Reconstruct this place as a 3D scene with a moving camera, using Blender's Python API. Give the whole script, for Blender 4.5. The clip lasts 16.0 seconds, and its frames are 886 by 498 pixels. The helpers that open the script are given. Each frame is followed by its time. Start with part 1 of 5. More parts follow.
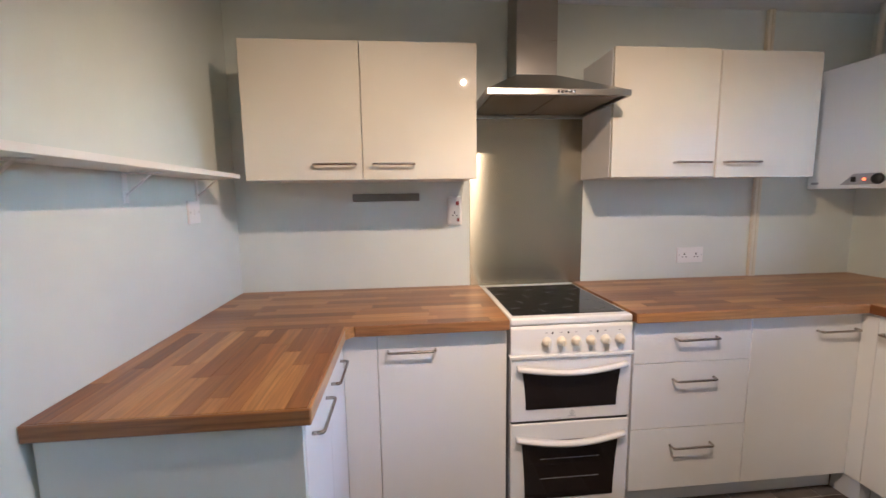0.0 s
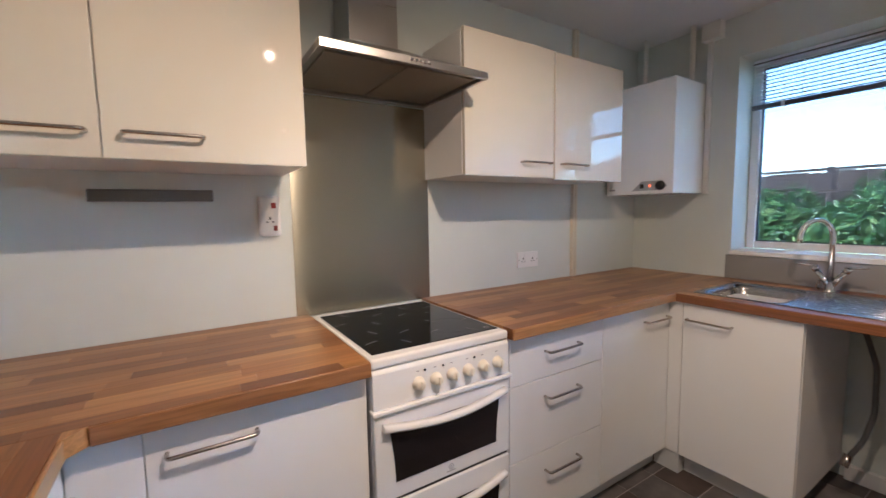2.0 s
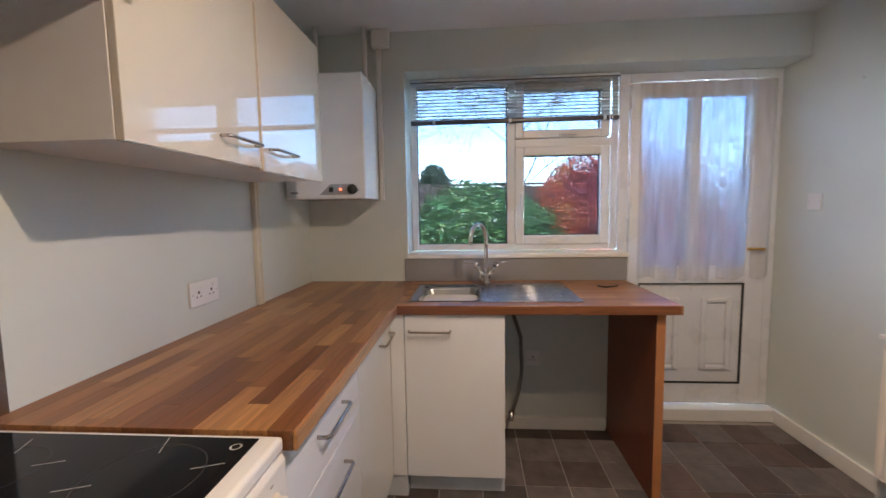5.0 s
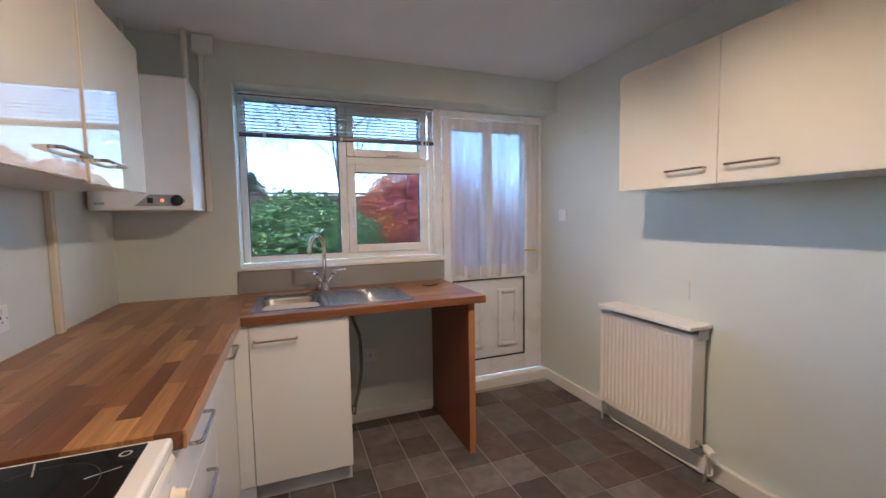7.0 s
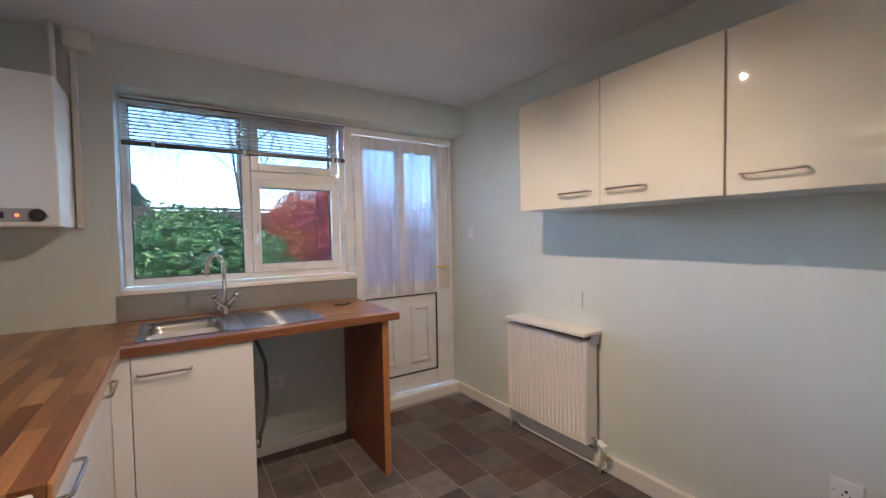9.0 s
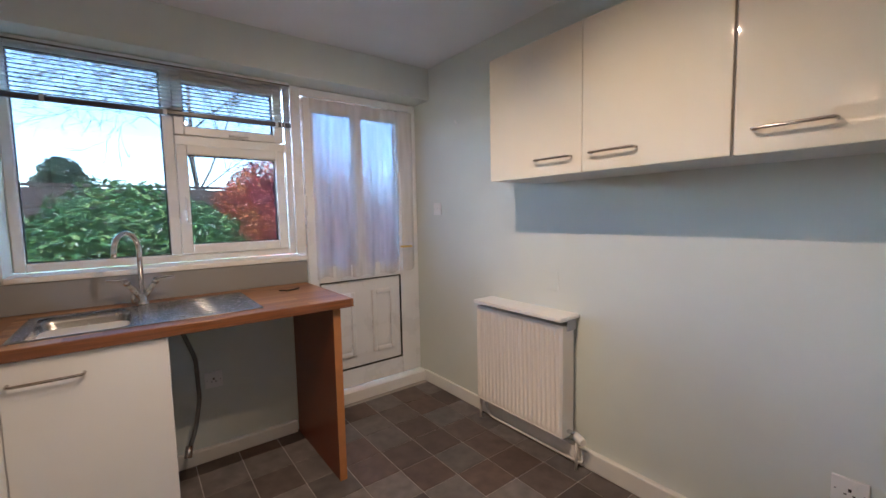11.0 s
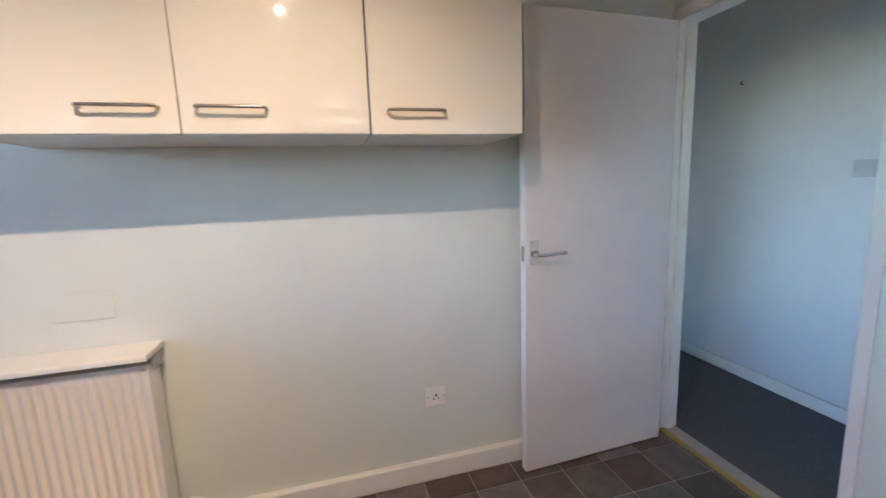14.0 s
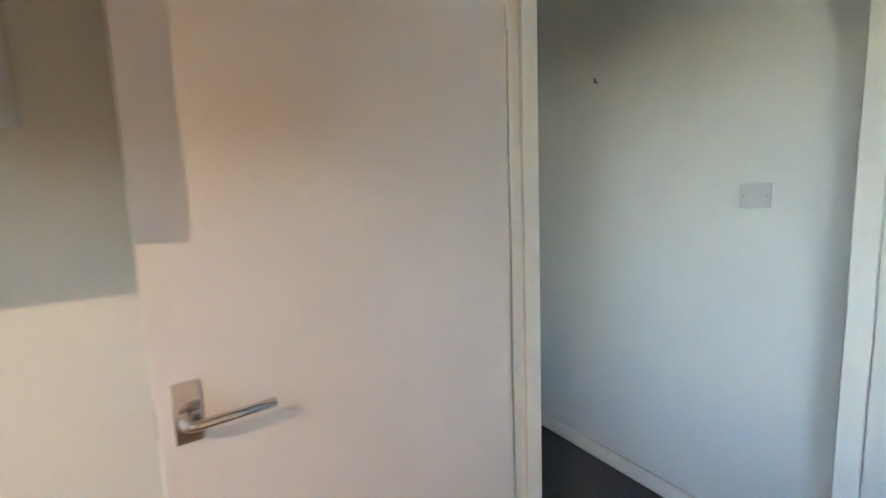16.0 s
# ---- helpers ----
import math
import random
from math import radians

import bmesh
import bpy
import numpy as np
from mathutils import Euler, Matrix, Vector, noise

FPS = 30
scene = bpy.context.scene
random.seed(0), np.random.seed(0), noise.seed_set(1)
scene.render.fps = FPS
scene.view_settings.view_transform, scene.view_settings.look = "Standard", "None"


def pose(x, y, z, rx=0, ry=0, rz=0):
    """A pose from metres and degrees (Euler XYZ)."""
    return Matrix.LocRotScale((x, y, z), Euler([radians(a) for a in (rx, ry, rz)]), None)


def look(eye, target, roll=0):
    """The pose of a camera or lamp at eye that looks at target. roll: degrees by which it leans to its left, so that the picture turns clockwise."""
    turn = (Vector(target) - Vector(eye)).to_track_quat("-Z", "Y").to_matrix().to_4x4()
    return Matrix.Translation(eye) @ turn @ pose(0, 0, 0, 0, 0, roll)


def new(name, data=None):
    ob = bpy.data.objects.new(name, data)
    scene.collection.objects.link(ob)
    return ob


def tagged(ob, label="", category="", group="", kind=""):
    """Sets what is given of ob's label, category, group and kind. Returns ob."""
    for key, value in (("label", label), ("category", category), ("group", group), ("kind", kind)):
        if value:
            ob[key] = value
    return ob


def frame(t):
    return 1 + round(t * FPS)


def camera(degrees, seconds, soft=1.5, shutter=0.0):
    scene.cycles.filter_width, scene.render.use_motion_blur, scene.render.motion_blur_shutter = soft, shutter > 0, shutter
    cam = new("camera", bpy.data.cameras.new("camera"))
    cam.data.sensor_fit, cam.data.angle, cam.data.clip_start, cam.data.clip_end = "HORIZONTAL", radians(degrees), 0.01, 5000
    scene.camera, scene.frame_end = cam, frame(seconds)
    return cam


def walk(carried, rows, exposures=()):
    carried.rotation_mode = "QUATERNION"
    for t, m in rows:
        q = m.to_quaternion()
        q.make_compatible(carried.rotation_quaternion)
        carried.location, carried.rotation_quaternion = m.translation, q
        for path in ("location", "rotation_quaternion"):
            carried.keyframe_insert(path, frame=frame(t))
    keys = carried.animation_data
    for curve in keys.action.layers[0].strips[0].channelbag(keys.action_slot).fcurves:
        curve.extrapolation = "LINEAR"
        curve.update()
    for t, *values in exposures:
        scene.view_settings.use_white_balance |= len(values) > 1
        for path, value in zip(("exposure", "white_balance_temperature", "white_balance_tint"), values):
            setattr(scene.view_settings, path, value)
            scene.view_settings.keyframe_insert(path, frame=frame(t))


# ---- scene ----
cam = camera(95.0, 16.0, shutter=0.3)
PATH = [
    (0, (0.074, 0.123, 1.396), (0.263, 2.099, 1.146), -0.8),
    (0.5, (0.086, 0.205, 1.378), (0.442, 2.162, 1.168), -0.9),
    (1, (0.094, 0.339, 1.351), (0.663, 2.247, 1.157), -0.9),
    (1.5, (0.085, 0.462, 1.346), (0.904, 2.277, 1.159), -0.9),
    (2, (0.065, 0.611, 1.331), (1.133, 2.292, 1.147), -1.0),
    (2.5, (0.128, 0.747, 1.323), (1.475, 2.214, 1.133), -1.2),
    (3, (0.292, 0.879, 1.311), (1.861, 2.107, 1.13), -1.1),
    (3.5, (0.403, 1.019, 1.319), (2.143, 1.99, 1.14), -1.2),
    (4, (0.402, 1.163, 1.318), (2.272, 1.85, 1.139), -1.1),
    (6.3, (0.094, 1.401, 1.344), (2.032, 0.935, 1.181), -0.9),
    (6.5, (0.084, 1.42, 1.343), (2.001, 0.871, 1.184), -0.9),
    (7, (0.047, 1.441, 1.35), (1.909, 0.729, 1.199), -1.0),
    (7.5, (0.028, 1.468, 1.351), (1.832, 0.616, 1.218), -1.0),
    (8, (0.021, 1.463, 1.357), (1.776, 0.51, 1.241), -1.0),
    (8.5, (0.019, 1.46, 1.354), (1.727, 0.423, 1.263), -1.0),
    (9, (0.022, 1.456, 1.35), (1.693, 0.36, 1.278), -1.0),
    (11.5, (0.347, 1.175, 1.295), (1.852, -0.122, 1.065), -0.8),
    (12, (0.474, 1.104, 1.277), (1.778, -0.389, 1.012), -0.8),
    (12.5, (0.58, 1.072, 1.271), (1.512, -0.674, 0.983), -1.3),
    (13, (0.715, 1.118, 1.286), (1.121, -0.816, 0.98), -1.7),
    (13.5, (0.823, 1.137, 1.303), (0.716, -0.836, 0.994), -2.2),
    (14, (0.834, 1.093, 1.305), (0.313, -0.814, 1.001), -2.1),
    (14.5, (0.689, 0.928, 1.323), (-0.083, -0.892, 1.018), -2.3),
    (15, (0.499, 0.702, 1.328), (-0.412, -1.056, 1.044), -2.4),
    (15.5, (0.256, 0.496, 1.344), (-0.744, -1.216, 1.083), -2.3),
    (16, (-0.016, 0.311, 1.339), (-1.076, -1.369, 1.107), -2.2),
]
EXPOSURES = [(0.0, 6.75, 5280, 10), (1.5, 6.6, 5220, 10), (2.8, 6.5, 5130, 10), (4.1, 6.46, 5400, 10), (8.0, 6.53, 5350, 10), (11.5, 6.43, 5380, 10), (13.0, 6.67, 5400, 10), (14.5, 6.96, 5520, 10), (15.2, 6.97, 5850, 10), (16.0, 7.17, 6800, 10)]
walk(cam, [(t, look(eye, target, roll)) for t, eye, target, roll in PATH], EXPOSURES)

# ---- world and light ----
FLOOR = -0.025
NORTH, SOUTH, WEST, EAST, CEIL = 2.33, -0.58, -0.787, 2.775, 2.40
GLASS_X, SOFFIT, SILL = 3.0, 2.172, 1.078

world = bpy.data.worlds.new("sky")
scene.world = world
world.use_nodes = True
wn = world.node_tree.nodes
sky = wn.new("ShaderNodeTexSky")
sky.sky_type = "NISHITA"
sky.sun_disc = False
sky.sun_elevation = radians(45)
sky.sun_rotation = radians(270)
sky.air_density, sky.dust_density, sky.ozone_density = 1.0, 0.15, 1.0
wn["Background"].inputs[1].default_value = 0.15
world.node_tree.links.new(sky.outputs[0], wn["Background"].inputs[0])

sun_data = bpy.data.lights.new("sun", "SUN")
sun_data.energy, sun_data.angle, sun_data.color = 2.4, radians(10), (1.0, 0.95, 0.89)
sun = new("sun", sun_data)
sun.matrix_world = look((-20, 0, 20), (0, 0, 0))


def bulb_light(name, x, y, z, watts, target, wide=112):
    d = bpy.data.lights.new(name, "SPOT")
    d.energy, d.color, d.shadow_soft_size = watts, (1.0, 0.67, 0.41), 0.013
    d.spot_size, d.spot_blend = radians(wide), 1.0
    ob = new(name, d)
    ob.matrix_world = look((x, y, z), target)
    return ob


LAMPS = [
    ((0.52, 0.82, 2.20), (-0.38, 2.00, 0.60), 0.78),
    ((0.74, 0.85, 2.20), (1.40, 2.10, 0.75), 0.76),
    ((1.00, 0.78, 2.20), (0.90, -0.40, 0.15), 0.74),
    ((1.25, 0.80, 2.22), (2.45, 0.20, 0.75), 0.80),
]
for (lx, ly, lz), aim, watts in LAMPS:
    way = (Vector(aim) - Vector((lx, ly, lz))).normalized()
    p = Vector((lx, ly, lz)) + way * 0.012
    bulb_light("spot_bulb_light", p.x, p.y, p.z, watts, aim)


# ---- materials ----
def mat(name):
    m = bpy.data.materials.new(name)
    m.use_nodes = True
    return m, m.node_tree.nodes, m.node_tree.links, m.node_tree.nodes["Principled BSDF"]


def plain(name, colour, rough=0.5, metal=0.0, vary=0.06, scale=6.0, bump=0.0, bump_scale=200.0, coat=0.0, spec=0.5):
    """A surface with cloudy colour variation, uneven gloss and fine relief."""
    m, n, l, b = mat(name)
    tc = n.new("ShaderNodeTexCoord")
    tex = n.new("ShaderNodeTexNoise")
    tex.inputs["Scale"].default_value, tex.inputs["Detail"].default_value = scale, 6
    l.new(tc.outputs["Object"], tex.inputs["Vector"])
    ramp = n.new("ShaderNodeValToRGB")
    ramp.color_ramp.elements[0].position, ramp.color_ramp.elements[1].position = 0.3, 0.7
    ramp.color_ramp.elements[0].color = (*[c * (1 - vary) for c in colour], 1)
    ramp.color_ramp.elements[1].color = (*[min(1, c * (1 + vary)) for c in colour], 1)
    l.new(tex.outputs[0], ramp.inputs[0])
    l.new(ramp.outputs[0], b.inputs["Base Color"])
    mr = n.new("ShaderNodeMapRange")
    mr.inputs[3].default_value, mr.inputs[4].default_value = rough * 0.85, min(1, rough * 1.15)
    l.new(tex.outputs[0], mr.inputs[0])
    l.new(mr.outputs[0], b.inputs["Roughness"])
    b.inputs["Metallic"].default_value = metal
    b.inputs["Specular IOR Level"].default_value = spec
    b.inputs["Coat Weight"].default_value = coat
    b.inputs["Coat Roughness"].default_value = 0.025
    if bump:
        fine = n.new("ShaderNodeTexNoise")
        fine.inputs["Scale"].default_value, fine.inputs["Detail"].default_value = bump_scale, 4
        l.new(tc.outputs["Object"], fine.inputs["Vector"])
        bp = n.new("ShaderNodeBump")
        bp.inputs["Strength"].default_value, bp.inputs["Distance"].default_value = bump, 0.002
        l.new(fine.outputs[0], bp.inputs["Height"])
        l.new(bp.outputs[0], b.inputs["Normal"])
    return m


def stave_wood(name, along, tones, rough=0.3):
    """Oiled block-wood laminate: the tone goes from stave to stave, with grain along one axis."""
    m, n, l, b = mat(name)
    oi = n.new("ShaderNodeObjectInfo")
    geo = n.new("ShaderNodeNewGeometry")
    ramp = n.new("ShaderNodeValToRGB")
    ramp.color_ramp.elements[0].color, ramp.color_ramp.elements[1].color = (*tones[0], 1), (*tones[-1], 1)
    for i, t in enumerate(tones[1:-1]):
        ramp.color_ramp.elements.new((i + 1) / (len(tones) - 1)).color = (*t, 1)
    l.new(oi.outputs["Random"], ramp.inputs[0])
    mp = n.new("ShaderNodeMapping")
    mp.inputs["Scale"].default_value = (3, 60, 60) if along == "x" else (60, 3, 60)
    l.new(geo.outputs["Position"], mp.inputs[0])
    big = n.new("ShaderNodeVectorMath")
    big.operation = "SCALE"
    big.inputs["Scale"].default_value = 19.0
    cmb = n.new("ShaderNodeCombineXYZ")
    for k in range(3):
        l.new(oi.outputs["Random"], cmb.inputs[k])
    l.new(cmb.outputs[0], big.inputs[0])
    addv = n.new("ShaderNodeVectorMath")
    addv.operation = "ADD"
    l.new(mp.outputs[0], addv.inputs[0])
    l.new(big.outputs[0], addv.inputs[1])
    grain = n.new("ShaderNodeTexNoise")
    grain.inputs["Scale"].default_value, grain.inputs["Detail"].default_value, grain.inputs["Distortion"].default_value = 1.4, 8, 0.9
    l.new(addv.outputs[0], grain.inputs["Vector"])
    gr = n.new("ShaderNodeMapRange")
    gr.inputs[1].default_value, gr.inputs[2].default_value = 0.3, 0.7
    gr.inputs[3].default_value, gr.inputs[4].default_value = 0.70, 1.25
    l.new(grain.outputs[0], gr.inputs[0])
    mul = n.new("ShaderNodeMix")
    mul.data_type, mul.blend_type = "RGBA", "MULTIPLY"
    mul.inputs[0].default_value = 1.0
    l.new(ramp.outputs[0], mul.inputs[6])
    l.new(gr.outputs[0], mul.inputs[7])
    l.new(mul.outputs[2], b.inputs["Base Color"])
    rr = n.new("ShaderNodeMapRange")
    rr.inputs[3].default_value, rr.inputs[4].default_value = rough * 0.8, rough * 1.3
    l.new(grain.outputs[0], rr.inputs[0])
    l.new(rr.outputs[0], b.inputs["Roughness"])
    bp = n.new("ShaderNodeBump")
    bp.inputs["Strength"].default_value, bp.inputs["Distance"].default_value = 0.10, 0.001
    l.new(grain.outputs[0], bp.inputs["Height"])
    l.new(bp.outputs[0], b.inputs["Normal"])
    return m


def brushed(name, colour, rough, stretch, aniso=0.0, bump=0.05, depth=0.001, low=0.75, high=1.3):
    m, n, l, b = mat(name)
    tc = n.new("ShaderNodeTexCoord")
    mp = n.new("ShaderNodeMapping")
    mp.inputs["Scale"].default_value = stretch
    l.new(tc.outputs["Object"], mp.inputs[0])
    tex = n.new("ShaderNodeTexNoise")
    tex.inputs["Scale"].default_value, tex.inputs["Detail"].default_value = 1.0, 5
    l.new(mp.outputs[0], tex.inputs["Vector"])
    mr = n.new("ShaderNodeMapRange")
    mr.inputs[3].default_value, mr.inputs[4].default_value = rough * low, rough * high
    l.new(tex.outputs[0], mr.inputs[0])
    l.new(mr.outputs[0], b.inputs["Roughness"])
    b.inputs["Base Color"].default_value = (*colour, 1)
    b.inputs["Metallic"].default_value = 1.0
    b.inputs["Anisotropic"].default_value = aniso
    b.inputs["Anisotropic Rotation"].default_value = 0.25
    if aniso:
        tg = n.new("ShaderNodeTangent")
        tg.direction_type, tg.axis = "RADIAL", "Z"
        l.new(tg.outputs[0], b.inputs["Tangent"])
    bp = n.new("ShaderNodeBump")
    bp.inputs["Strength"].default_value, bp.inputs["Distance"].default_value = bump, depth
    l.new(tex.outputs[0], bp.inputs["Height"])
    l.new(bp.outputs[0], b.inputs["Normal"])
    return m


def pane_glass(name, tint=(1, 1, 1), ripple=0.0, rough=0.0):
    m, n, l, b = mat(name)
    n.remove(b)
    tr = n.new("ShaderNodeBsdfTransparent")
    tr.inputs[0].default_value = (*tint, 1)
    gl = n.new("ShaderNodeBsdfGlossy")
    gl.inputs["Roughness"].default_value = 0.02
    fr = n.new("ShaderNodeFresnel")
    fr.inputs[0].default_value = 1.5
    mx = n.new("ShaderNodeMixShader")
    l.new(fr.outputs[0], mx.inputs[0])
    body = tr.outputs[0]
    if ripple:
        rf = n.new("ShaderNodeBsdfRefraction")
        rf.inputs["Color"].default_value = (*tint, 1)
        rf.inputs["Roughness"].default_value, rf.inputs["IOR"].default_value = rough, 1.25
        tc = n.new("ShaderNodeTexCoord")
        mp = n.new("ShaderNodeMapping")
        mp.inputs["Scale"].default_value = (1, 1, 0.7)
        l.new(tc.outputs["Object"], mp.inputs[0])
        vt = n.new("ShaderNodeTexNoise")
        vt.inputs["Scale"].default_value, vt.inputs["Distortion"].default_value = 22, 1.5
        l.new(mp.outputs[0], vt.inputs["Vector"])
        bp = n.new("ShaderNodeBump")
        bp.inputs["Strength"].default_value, bp.inputs["Distance"].default_value = ripple, 0.02
        l.new(vt.outputs[0], bp.inputs["Height"])
        l.new(bp.outputs[0], rf.inputs["Normal"])
        l.new(bp.outputs[0], gl.inputs["Normal"])
        body = rf.outputs[0]
    l.new(body, mx.inputs[1])
    l.new(gl.outputs[0], mx.inputs[2])
    l.new(mx.outputs[0], n["Material Output"].inputs[0])
    return m


def leafy(name, tones, patch=0.0):
    """Leaf by leaf tone from a ramp; patch lets larger areas of the plant lean to one end of it."""
    m, n, l, b = mat(name)
    geo = n.new("ShaderNodeNewGeometry")
    ramp = n.new("ShaderNodeValToRGB")
    ramp.color_ramp.elements[0].color, ramp.color_ramp.elements[1].color = (*tones[0], 1), (*tones[-1], 1)
    for i, t in enumerate(tones[1:-1]):
        ramp.color_ramp.elements.new((i + 1) / (len(tones) - 1)).color = (*t, 1)
    big = n.new("ShaderNodeTexNoise")
    big.inputs["Scale"].default_value, big.inputs["Detail"].default_value = 1.6, 2
    l.new(geo.outputs["Position"], big.inputs["Vector"])
    spread = n.new("ShaderNodeMapRange")
    spread.inputs[1].default_value, spread.inputs[2].default_value = 0.35, 0.65
    l.new(big.outputs[0], spread.inputs[0])
    mixv = n.new("ShaderNodeMix")
    mixv.inputs[0].default_value = patch
    l.new(geo.outputs["Random Per Island"], mixv.inputs[2])
    l.new(spread.outputs[0], mixv.inputs[3])
    l.new(mixv.outputs[0], ramp.inputs[0])
    l.new(ramp.outputs[0], b.inputs["Base Color"])
    b.inputs["Roughness"].default_value = 0.36
    tl = n.new("ShaderNodeBsdfTranslucent")
    l.new(ramp.outputs[0], tl.inputs[0])
    mx = n.new("ShaderNodeMixShader")
    mx.inputs[0].default_value = 0.3
    l.new(b.outputs[0], mx.inputs[1])
    l.new(tl.outputs[0], mx.inputs[2])
    l.new(mx.outputs[0], n["Material Output"].inputs[0])
    return m


def glowing(name, colour, strength):
    m, n, l, b = mat(name)
    b.inputs["Emission Color"].default_value = (*colour, 1)
    b.inputs["Emission Strength"].default_value = strength
    b.inputs["Base Color"].default_value = (*colour, 1)
    return m


def tile_vinyl(name):
    m, n, l, b = mat(name)
    oi = n.new("ShaderNodeObjectInfo")
    tc = n.new("ShaderNodeTexCoord")
    geo = n.new("ShaderNodeNewGeometry")
    addr = n.new("ShaderNodeMath")
    addr.operation = "FRACT"
    sm = n.new("ShaderNodeMath")
    sm.operation = "ADD"
    l.new(oi.outputs["Random"], sm.inputs[0])
    l.new(geo.outputs["Random Per Island"], sm.inputs[1])
    l.new(sm.outputs[0], addr.inputs[0])
    ramp = n.new("ShaderNodeValToRGB")
    cols = [(0.066, 0.052, 0.048), (0.105, 0.070, 0.058), (0.105, 0.090, 0.084), (0.165, 0.146, 0.140), (0.082, 0.076, 0.075)]
    ramp.color_ramp.elements[0].color, ramp.color_ramp.elements[1].color = (*cols[0], 1), (*cols[-1], 1)
    for i, c in enumerate(cols[1:-1]):
        ramp.color_ramp.elements.new(0.25 * (i + 1)).color = (*c, 1)
    l.new(addr.outputs[0], ramp.inputs[0])
    tex = n.new("ShaderNodeTexNoise")
    tex.inputs["Scale"].default_value, tex.inputs["Detail"].default_value = 14, 7
    l.new(geo.outputs["Position"], tex.inputs["Vector"])
    mr = n.new("ShaderNodeMapRange")
    mr.inputs[1].default_value, mr.inputs[2].default_value = 0.3, 0.7
    mr.inputs[3].default_value, mr.inputs[4].default_value = 0.72, 1.3
    l.new(tex.outputs[0], mr.inputs[0])
    mul = n.new("ShaderNodeMix")
    mul.data_type, mul.blend_type = "RGBA", "MULTIPLY"
    mul.inputs[0].default_value = 1
    l.new(ramp.outputs[0], mul.inputs[6])
    l.new(mr.outputs[0], mul.inputs[7])
    l.new(mul.outputs[2], b.inputs["Base Color"])
    rr = n.new("ShaderNodeMapRange")
    rr.inputs[3].default_value, rr.inputs[4].default_value = 0.38, 0.6
    l.new(tex.outputs[0], rr.inputs[0])
    l.new(rr.outputs[0], b.inputs["Roughness"])
    bp = n.new("ShaderNodeBump")
    bp.inputs["Strength"].default_value, bp.inputs["Distance"].default_value = 0.25, 0.002
    l.new(tex.outputs[0], bp.inputs["Height"])
    l.new(bp.outputs[0], b.inputs["Normal"])
    return m


WALL = plain("wall_paint", (0.66, 0.70, 0.655), 0.40, vary=0.03, scale=3, bump=0.12, bump_scale=160)
WALL_GREY = plain("grey_painted_panel", (0.27, 0.265, 0.26), 0.42, vary=0.04, scale=4)
HALL_PAINT = plain("hall_paint", (0.68, 0.69, 0.68), 0.6, vary=0.03, scale=3, bump=0.1, bump_scale=150)
CEILING = plain("ceiling_paint", (0.78, 0.78, 0.78), 0.8, vary=0.03, scale=3, bump=0.2, bump_scale=120)
TRIM = plain("gloss_trim_paint", (0.78, 0.77, 0.73), 0.3, vary=0.03, scale=8, bump=0.04, bump_scale=60)
UPVC = plain("upvc", (0.80, 0.81, 0.82), 0.28, vary=0.02, scale=5)
GLOSS = plain("gloss_ivory_front", (0.70, 0.645, 0.535), 0.02, vary=0.012, scale=3, coat=1.0, spec=0.5, bump=0.006, bump_scale=9)
GLOSS.node_tree.nodes["Principled BSDF"].inputs["IOR"].default_value = 2.0
MATT_WHITE = plain("satin_white_front", (0.80, 0.80, 0.79), 0.33, vary=0.015, scale=4, bump=0.02, bump_scale=40)
CARCASS = plain("white_carcass", (0.74, 0.73, 0.71), 0.4, vary=0.02, scale=5)
PLINTH = plain("plinth_board", (0.62, 0.64, 0.65), 0.35, vary=0.03, scale=6)
PLASTIC = plain("white_plastic", (0.80, 0.80, 0.78), 0.3, vary=0.02, scale=12)
GREY_PLATE = plain("grey_painted_plate", (0.52, 0.52, 0.53), 0.45, vary=0.03, scale=20)
GREY_PLASTIC = plain("grey_plastic", (0.33, 0.33, 0.34), 0.4, vary=0.05, scale=20)
DARK = plain("black_plastic", (0.012, 0.012, 0.013), 0.35, vary=0.2, scale=20)
ENAMEL = plain("white_enamel", (0.80, 0.80, 0.79), 0.16, vary=0.015, scale=5, coat=0.3)
KNOB = plain("cream_knob_plastic", (0.74, 0.68, 0.56), 0.35, vary=0.04, scale=20)
HOB_GLASS = plain("ceramic_hob_glass", (0.006, 0.006, 0.007), 0.09, vary=0.2, scale=30, spec=0.25)
HOB_MARK = plain("hob_print", (0.33, 0.32, 0.30), 0.25, vary=0.1, scale=60)
HOB_RING = plain("hob_ring_print", (0.05, 0.048, 0.046), 0.2, vary=0.1, scale=60)
RAIL_STEEL = brushed("dark_rail_steel", (0.20, 0.19, 0.17), 0.3, (200, 3, 3))
OVEN_GLASS = plain("dark_oven_glass", (0.010, 0.007, 0.006), 0.06, vary=0.2, scale=10)
CHROME = plain("chrome", (0.72, 0.72, 0.73), 0.09, metal=1, vary=0.04, scale=15)
NICKEL = brushed("brushed_nickel", (0.50, 0.46, 0.42), 0.24, (40, 40, 40))
STEEL = brushed("brushed_steel_hood", (0.42, 0.40, 0.37), 0.3, (3, 3, 260))
SPLASH = brushed("brushed_steel_splash", (0.42, 0.395, 0.315), 0.23, (2.0, 2.0, 700), aniso=1.0, bump=0.004, low=0.93, high=1.08)
SINK_STEEL = brushed("sink_steel", (0.44, 0.435, 0.425), 0.27, (60, 60, 60), bump=0.008, low=0.95, high=1.05)
FILTER = brushed("grease_filter", (0.36, 0.31, 0.26), 0.5, (400, 400, 60), bump=0.3)
